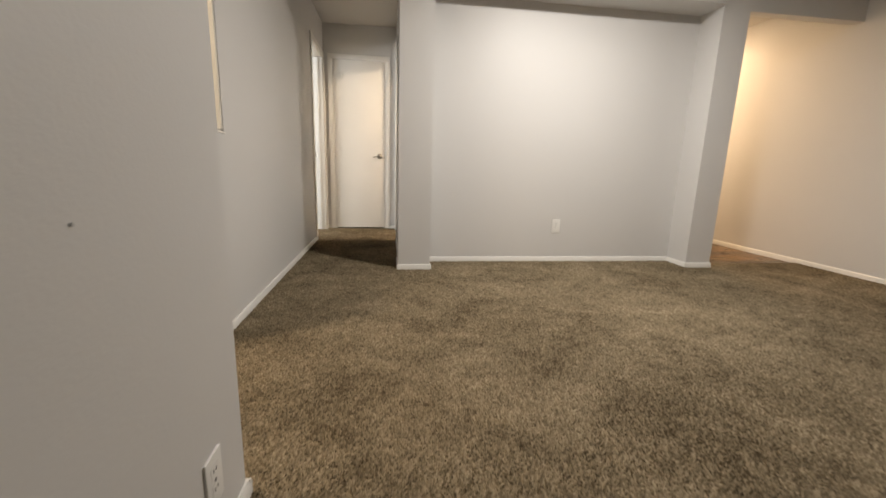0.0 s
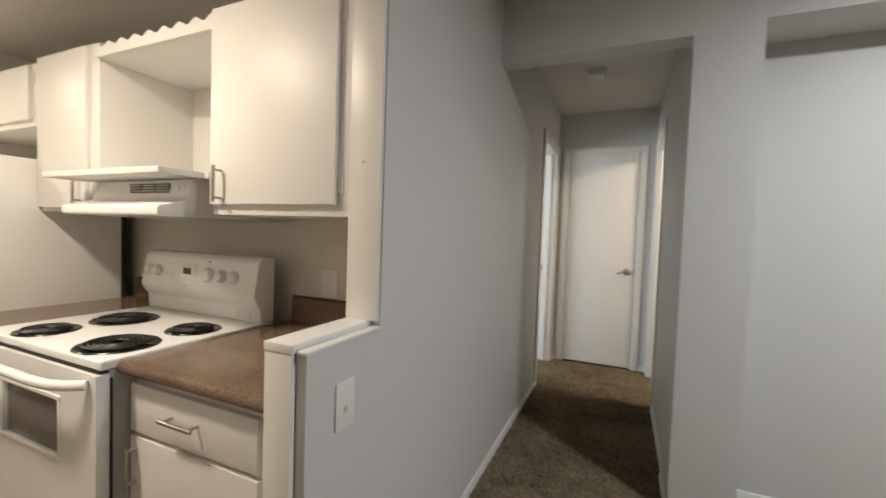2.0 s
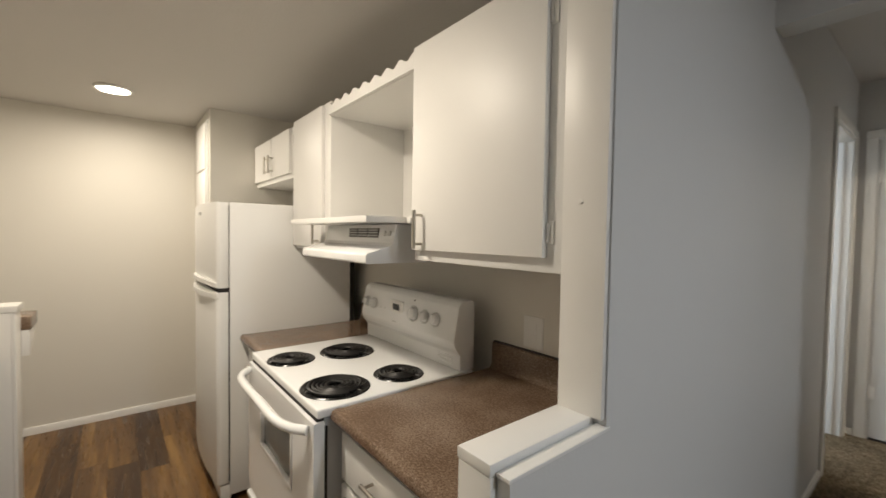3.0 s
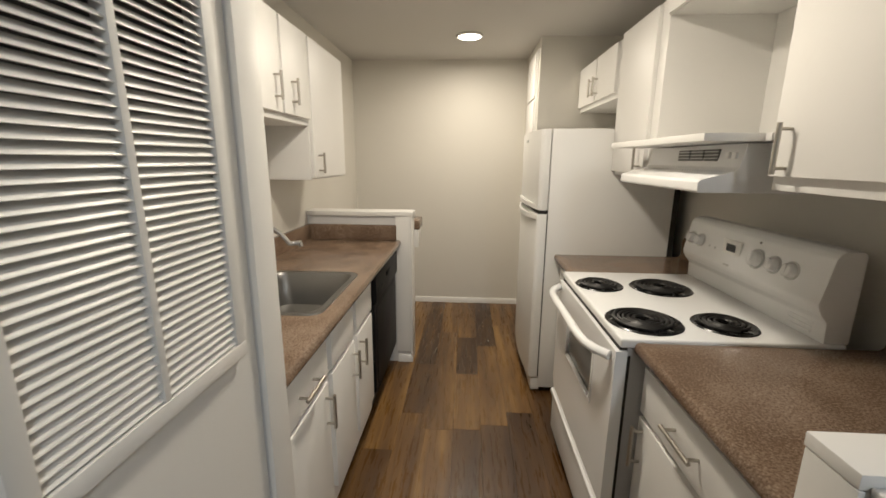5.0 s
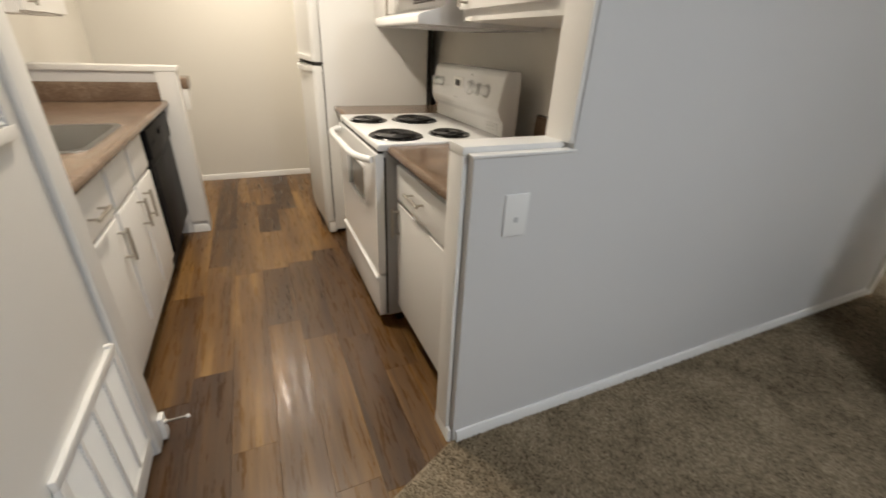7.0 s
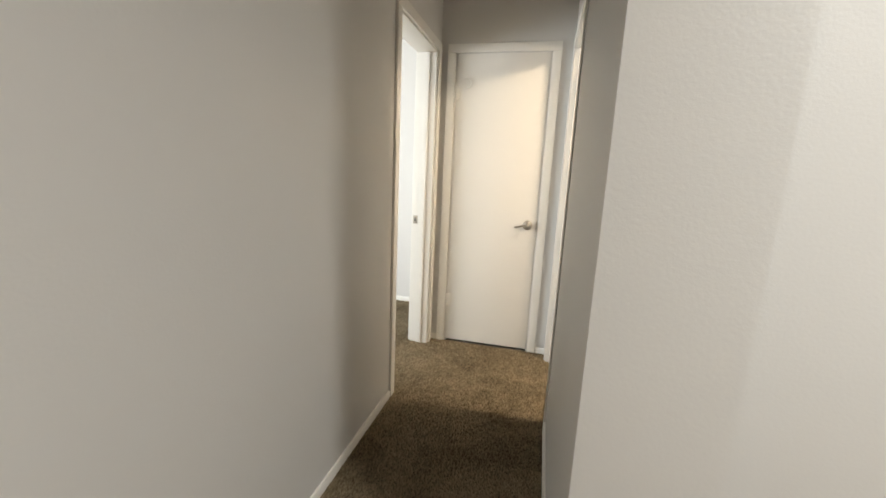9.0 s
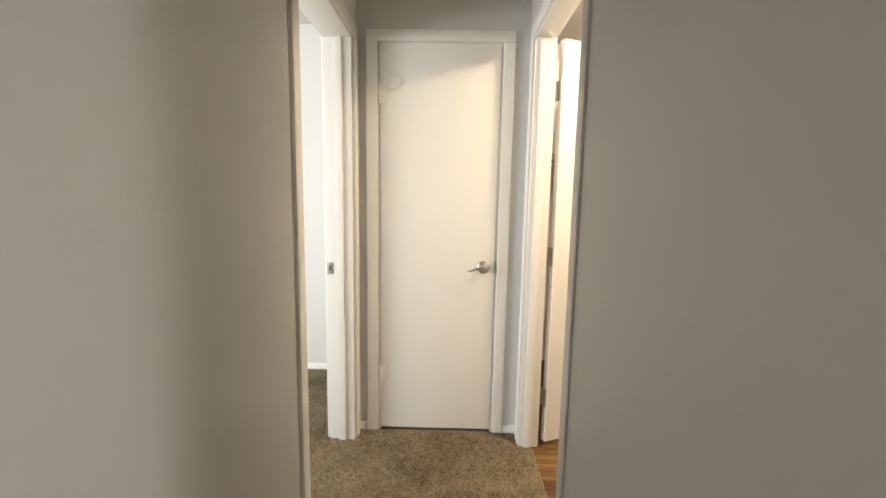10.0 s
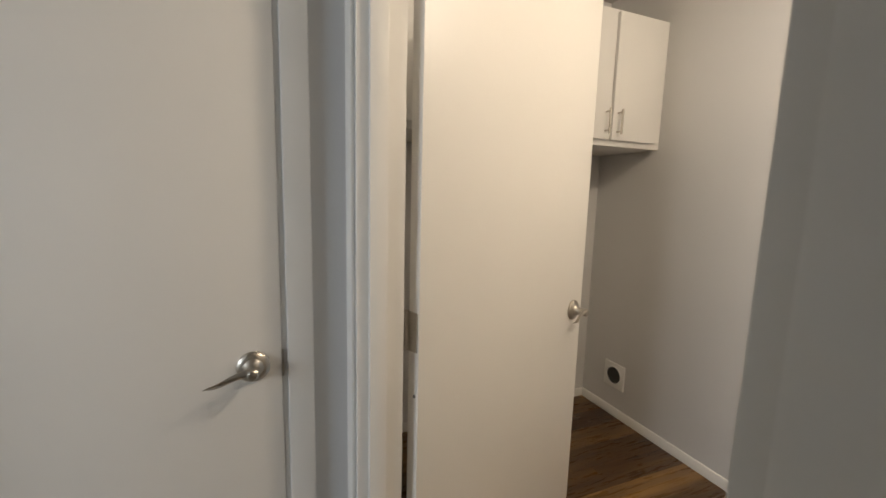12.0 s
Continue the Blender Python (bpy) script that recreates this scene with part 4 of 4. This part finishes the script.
# wall cabinets over the sink
cab = thing("wall_cabinet", (-1.87, 2.02, 1.24), "tall white wall cabinet with one slab door", "cabinet")
wall_body(cab, -2.136, -1.606, 2.126, 1.887, 1.232, 1.905)
d = front(cab, "door", -2.122, -1.614, 2.146, 1.243, 1.895, 1)
pull(d, (-1.668, 2.146, 1.278), (-1.668, 2.146, 1.352), (0, 1, 0))
cab = thing("wall_cabinet", (-1.31, 2.02, 1.49), "short white two-door wall cabinet over the sink", "cabinet")
wall_body(cab, -1.604, -1.000, 2.126, 1.887, 1.492, 1.905)
for a, b, h in ((-1.592, -1.315, -1.392), (-1.295, -1.012, -1.232)):
    d = front(cab, "door", a, b, 2.146, 1.520, 1.895, 1)
    pull(d, (h, 2.146, 1.575), (h, 2.146, 1.655), (0, 1, 0))

bar = thing("breakfast_bar", (-2.36, 2.2, 0.90), "brown laminate bar shelf on the pony wall", "bar shelf")
part("top", B(((-2.44, 1.890, 0.880), (-2.246, 2.590, 0.942)), bevel=0.004), M_COUNTER, bar)
part("bracket", prism(bmesh.new(), [(-2.246, 0.879), (-2.40, 0.879), (-2.40, 0.860), (-2.262, 0.76), (-2.246, 0.76)], 1, 2.52, 2.585, 0.002), M_TRIM, bar)


# ---------------------------------------------------------------- plates, alarms, lamps
def plate(name, label, place, out, w, h, holes):
    """A cover plate on a wall; holes are small dark marks across and up from its centre."""
    p, o = Vector(place), Vector(out)
    side = Vector((0, 0, 1)).cross(o)
    ob = thing(name, place, label, name.replace("_", " "))

    def slab(u, v, du, dv, d0, d1, bevel=0.0):
        a = p + side * (u - du) + Vector((0, 0, v - dv)) + o * d0
        b = p + side * (u + du) + Vector((0, 0, v + dv)) + o * d1
        return B(([min(i, j) for i, j in zip(a, b)], [max(i, j) for i, j in zip(a, b)]), bevel=bevel)
    pl = part("plate", slab(0, 0, w / 2, h / 2, 0.0, 0.006, 0.002), M_PLATE, ob)
    for kind, u, v, du, dv in holes:
        part(kind, slab(u, v, du, dv, 0.0055, 0.0075 if kind != "socket" else 0.0068), M_SLOT if kind in ("slot", "screw") else M_DIAL if kind == "jack" else M_PLATE, pl)
    return ob


SOCKETS = [("socket", 0, 0.021, 0.017, 0.014), ("socket", 0, -0.021, 0.017, 0.014)] + [("slot", u, v + s, 0.0013, 0.004) for v in (0.021, -0.021) for u, s in ((-0.006, 0.002), (0.006, 0.002))] + [("screw", 0, 0, 0.003, 0.003)]
plate("wall_outlet", "white duplex outlet plate on the alcove wall", (2.290, 5.06, 0.325), (0, -1, 0), 0.075, 0.125, SOCKETS)
plate("wall_outlet", "white outlet plate low on the grey wall", (0.419, 2.331, 0.190), (1, 0, 0), 0.072, 0.115, SOCKETS)
plate("wall_outlet", "painted-over outlet plate above the worktop", (-0.505, 4.08, 1.004), (0, -1, 0), 0.085, 0.115, [("socket", 0, 0.021, 0.017, 0.014), ("socket", 0, -0.021, 0.017, 0.014)])
plate("cable_plate", "white cable jack plate on the half wall", (0.0, 3.524, 0.800), (1, 0, 0), 0.072, 0.117, [("jack", 0, -0.012, 0.006, 0.007)])
plate("chime_sensor", "small white sensor box on the header", (2.97, 4.78, 2.300), (0, -1, 0), 0.09, 0.05, [])
nail = thing("wall_nail", (0.419, 2.062, 0.760), "small dark nail mark in the grey wall", "nail")
part("head", disc(bmesh.new(), (0.419, 2.062, 0.760), (1, 0, 0), 0.0026, 0.002, 10), M_GREY, nail)

screw = thing("painted_screw", (-0.062, 3.666, 1.425), "painted-over screw head in the cream wall end", "screw")
part("head", disc(bmesh.new(), (-0.062, 3.666, 1.425), (0, -1, 0), 0.005, 0.003, 14, 0.0015), M_TRIM, screw)

vent = thing("dryer_vent", (2.60, 7.73, 0.24), "white dryer vent plate with open dark duct", "dryer vent")
part("plate", B(((2.592, 7.655, 0.165), (2.60, 7.805, 0.315)), bevel=0.002), M_PLATE, vent)
part("collar", tube(bmesh.new(), [(2.592 + 0.0, 7.73 + 0.053 * math.cos(a), 0.24 + 0.053 * math.sin(a)) for a in [i * math.pi / 12 for i in range(24)]], 0.004, 8, True), M_PLATE, vent)
part("duct", disc(bmesh.new(), (2.5915, 7.73, 0.24), (-1, 0, 0), 0.050, 0.0012, 28), M_DARK, vent)

cab = thing("wall_cabinet", (1.8, 7.75, 1.56), "white laundry wall cabinets with bar handles", "cabinet")
wall_body(cab, 0.972, 2.598, 7.575, 7.988, 1.558, 2.190)
for i in range(5):
    a = 2.568 - 0.322 * (i + 1) + 0.008
    d = front(cab, "door", a, a + 0.306, 7.555, 1.586, 2.176, -1)
    h = a + 0.030 if i % 2 == 0 else a + 0.276
    pull(d, (h, 7.555, 1.625), (h, 7.555, 1.715), (0, -1, 0))

alarm = thing("smoke_alarm", (0.39, 5.90, HALL_H), "white square smoke alarm on the hall ceiling", "smoke alarm")
part("base", B(((0.325, 5.835, HALL_H - 0.012), (0.455, 5.965, HALL_H)), bevel=0.003), M_PLATE, alarm)
part("cover", B(((0.335, 5.845, HALL_H - 0.040), (0.445, 5.955, HALL_H - 0.0125)), bevel=0.010), M_PLATE, alarm)


def ceiling_light(name, label, p, r, drop, glow):
    ob = thing(name, p, label, "ceiling light")
    part("trim_ring", tube(bmesh.new(), [(p[0] + r * math.cos(a), p[1] + r * math.sin(a), p[2] - 0.006) for a in [i * math.pi / 20 for i in range(40)]], 0.009, 10, True), M_PLATE, ob)
    part("diffuser", tube(bmesh.new(), [(p[0], p[1], p[2]), (p[0], p[1], p[2] - drop * 0.5), (p[0], p[1], p[2] - drop * 0.85), (p[0], p[1], p[2] - drop)], [r * 0.98, r * 0.96, r * 0.8, r * 0.45], 36), glow, ob, "glowing white diffuser")
    return ob


for p in KITCHEN_LAMPS:
    ceiling_light("ceiling_light", "round flush glowing ceiling light in the kitchen", p[:3], 0.085, 0.018, M_LAMP)
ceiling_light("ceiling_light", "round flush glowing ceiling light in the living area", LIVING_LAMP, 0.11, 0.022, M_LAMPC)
ceiling_light("ceiling_light", "round glowing ceiling light in the laundry", LAUNDRY_LAMP, 0.11, 0.085, M_LAMP)
ceiling_light("ceiling_light", "round glowing ceiling light in the entry", ENTRY_LAMP, 0.11, 0.022, M_LAMP)


# ---------------------------------------------------------------- floors, last
def planks(name, x0, x1, y0, y1, label, seed, width=0.1415):
    """Rows of vinyl planks along x, in random lengths, butted with fine joints."""
    rnd = random.Random(seed)
    ob = thing(name, (0.5 * (x0 + x1), 0.5 * (y0 + y1), -0.02), label, "floor", kind="structure")
    meshes = {}
    y = y0
    while y < y1 - 0.01:
        w = min(width, y1 - y)
        x = x0 - rnd.random() * 0.5
        while x < x1:
            length = rnd.choice((0.55, 0.75, 0.92, 1.2))
            a, b = max(x, x0), min(x + length, x1)
            x += length
            if b - a < 0.02:
                continue
            key = (round(b - a, 3), round(w, 3))
            if key not in meshes:
                bm = bmesh.new()
                lx, g = b - a, 0.0002
                low = [bm.verts.new((u, v, -0.008)) for u, v in ((g, g), (lx - g, g), (lx - g, w - g), (g, w - g))]
                mid = [bm.verts.new((u, v, -0.0008)) for u, v in ((g, g), (lx - g, g), (lx - g, w - g), (g, w - g))]
                top = [bm.verts.new((u, v, 0)) for u, v in ((2.4 * g, 2.4 * g), (lx - 2.4 * g, 2.4 * g), (lx - 2.4 * g, w - 2.4 * g), (2.4 * g, w - 2.4 * g))]
                for p, q in ((low, mid), (mid, top)):
                    for j in range(4):
                        bm.faces.new([p[j], p[(j + 1) % 4], q[(j + 1) % 4], q[j]])
                bm.faces.new(top)
                me = bpy.data.meshes.new("plank")
                bm.to_mesh(me)
                bm.free()
                me.materials.append(M_WOOD)
                meshes[key] = me
            pk = new("plank", meshes[key])
            pk.parent = ob
            pk.location = (a - ob.location[0], y - ob.location[1], WOOD_Z - ob.location[2])
        y += w
    return ob


planks("floor_kitchen", -3.33, 0.45, 1.8645, 4.08, "brown wood-look vinyl plank floor in mixed tones", 4)
planks("floor_entry", 3.672, 4.75, 4.95, 7.4, "brown wood-look vinyl plank entry floor", 5)
planks("floor_laundry", 0.936, 2.60, 5.2585, 7.99, "dark brown wood-look vinyl plank laundry floor", 6)

# carpet: backing sheets and pile
bm = bmesh.new()


def sheet(points):
    prism(bm, points, 2, -0.0095, -0.004)


sheet([(0.419, -2.6), (4.75, -2.6), (4.75, 4.95), (3.672, 4.95), (3.45, 4.79), (3.45, 5.06), (1.112, 5.06), (1.112, 4.78), (0.868, 4.78), (0.868, 6.063), (0.936, 6.063), (0.936, 6.786), (0.868, 6.786), (0.868, 6.912), (0, 6.912), (0, 3.385), (0.419, 2.50)])
sheet([(-3.2, 4.23), (-0.105, 4.23), (-0.105, 6.105), (0, 6.105), (0, 6.806), (-0.105, 6.806), (-0.105, 7.69), (-3.2, 7.69)])
solid("carpet", bm, M_CARPET, "brown and beige cut-pile carpet", "carpet")


def on_carpet(x, y):
    living = (x > 0.008) & (x < 3.45) & (y < 4.785) & ((x - 0.0) * 0.885 + (y - 3.385) * 0.427 > 0.004) & ((x > 0.437) | (y > 2.5)) & ((x < 0.86) | (y < 4.768))
    right = (x >= 3.40) & (x < 4.737) & (y < 4.95) & ((x > 3.68) | (y < 4.78))
    alcove = (x > 1.12) & (x < 3.44) & (y > 4.76) & (y < 5.047)
    hall = (x > 0.008) & (x < 0.858) & (y >= 4.76) & (y < 6.90)
    room = (x > -0.9) & (x <= 0.008) & (y > 6.11) & (y < 6.80)
    beyond = (x > -1.9) & (x < -0.105) & (y >= 6.80) & (y < 7.675)
    sill = (x >= 0.858) & (x < 0.930) & (y > 6.068) & (y < 6.772)
    return living | right | alcove | hall | sill | room | beyond


def pile(step):
    rng = np.random.default_rng(3)
    gx, gy = np.meshgrid(np.arange(-1.9, 4.74, step), np.arange(2.1, 7.68, step))
    x = (gx + rng.uniform(-0.5, 0.5, gx.shape) * step).ravel()
    y = (gy + rng.uniform(-0.5, 0.5, gy.shape) * step).ravel()
    keep = on_carpet(x, y)
    x, y = x[keep], y[keep]
    k = len(x)
    r = step * rng.uniform(0.50, 0.75, k)
    h = rng.uniform(0.006, 0.013, k)
    # the pile leans in slow swirls
    swirl = np.sin(3.1 * x + 1.7 * y) + np.sin(5.3 * y - 2.2 * x + 1.0) + rng.normal(0, 1.3, k)
    lean = rng.uniform(0.003, 0.009, k)
    turn = rng.uniform(0, 2 * np.pi, k)
    v = np.empty((k, 4, 3), np.float32)
    for j in range(3):
        a = turn + 2 * np.pi * j / 3
        v[:, j, 0], v[:, j, 1], v[:, j, 2] = x + r * np.cos(a), y + r * np.sin(a), -0.0045
    v[:, 3, 0], v[:, 3, 1], v[:, 3, 2] = x + lean * np.cos(swirl), y + lean * np.sin(swirl), -0.0045 + h
    f = (np.array([[0, 1, 3], [1, 2, 3], [2, 0, 3]])[None] + 4 * np.arange(k)[:, None, None]).reshape(-1, 3)
    me = bpy.data.meshes.new("carpet_pile")
    me.vertices.add(4 * k)
    me.vertices.foreach_set("co", v.ravel())
    me.loops.add(9 * k)
    me.loops.foreach_set("vertex_index", f.ravel().astype(np.int32))
    me.polygons.add(3 * k)
    me.polygons.foreach_set("loop_start", np.arange(0, 9 * k, 3, dtype=np.int32))
    me.update(calc_edges=True)
    me.materials.append(M_TUFT)
    return tagged(new("carpet_pile", me), "dense brown and beige carpet tufts", "carpet", kind="stuff")


pile(0.0085)
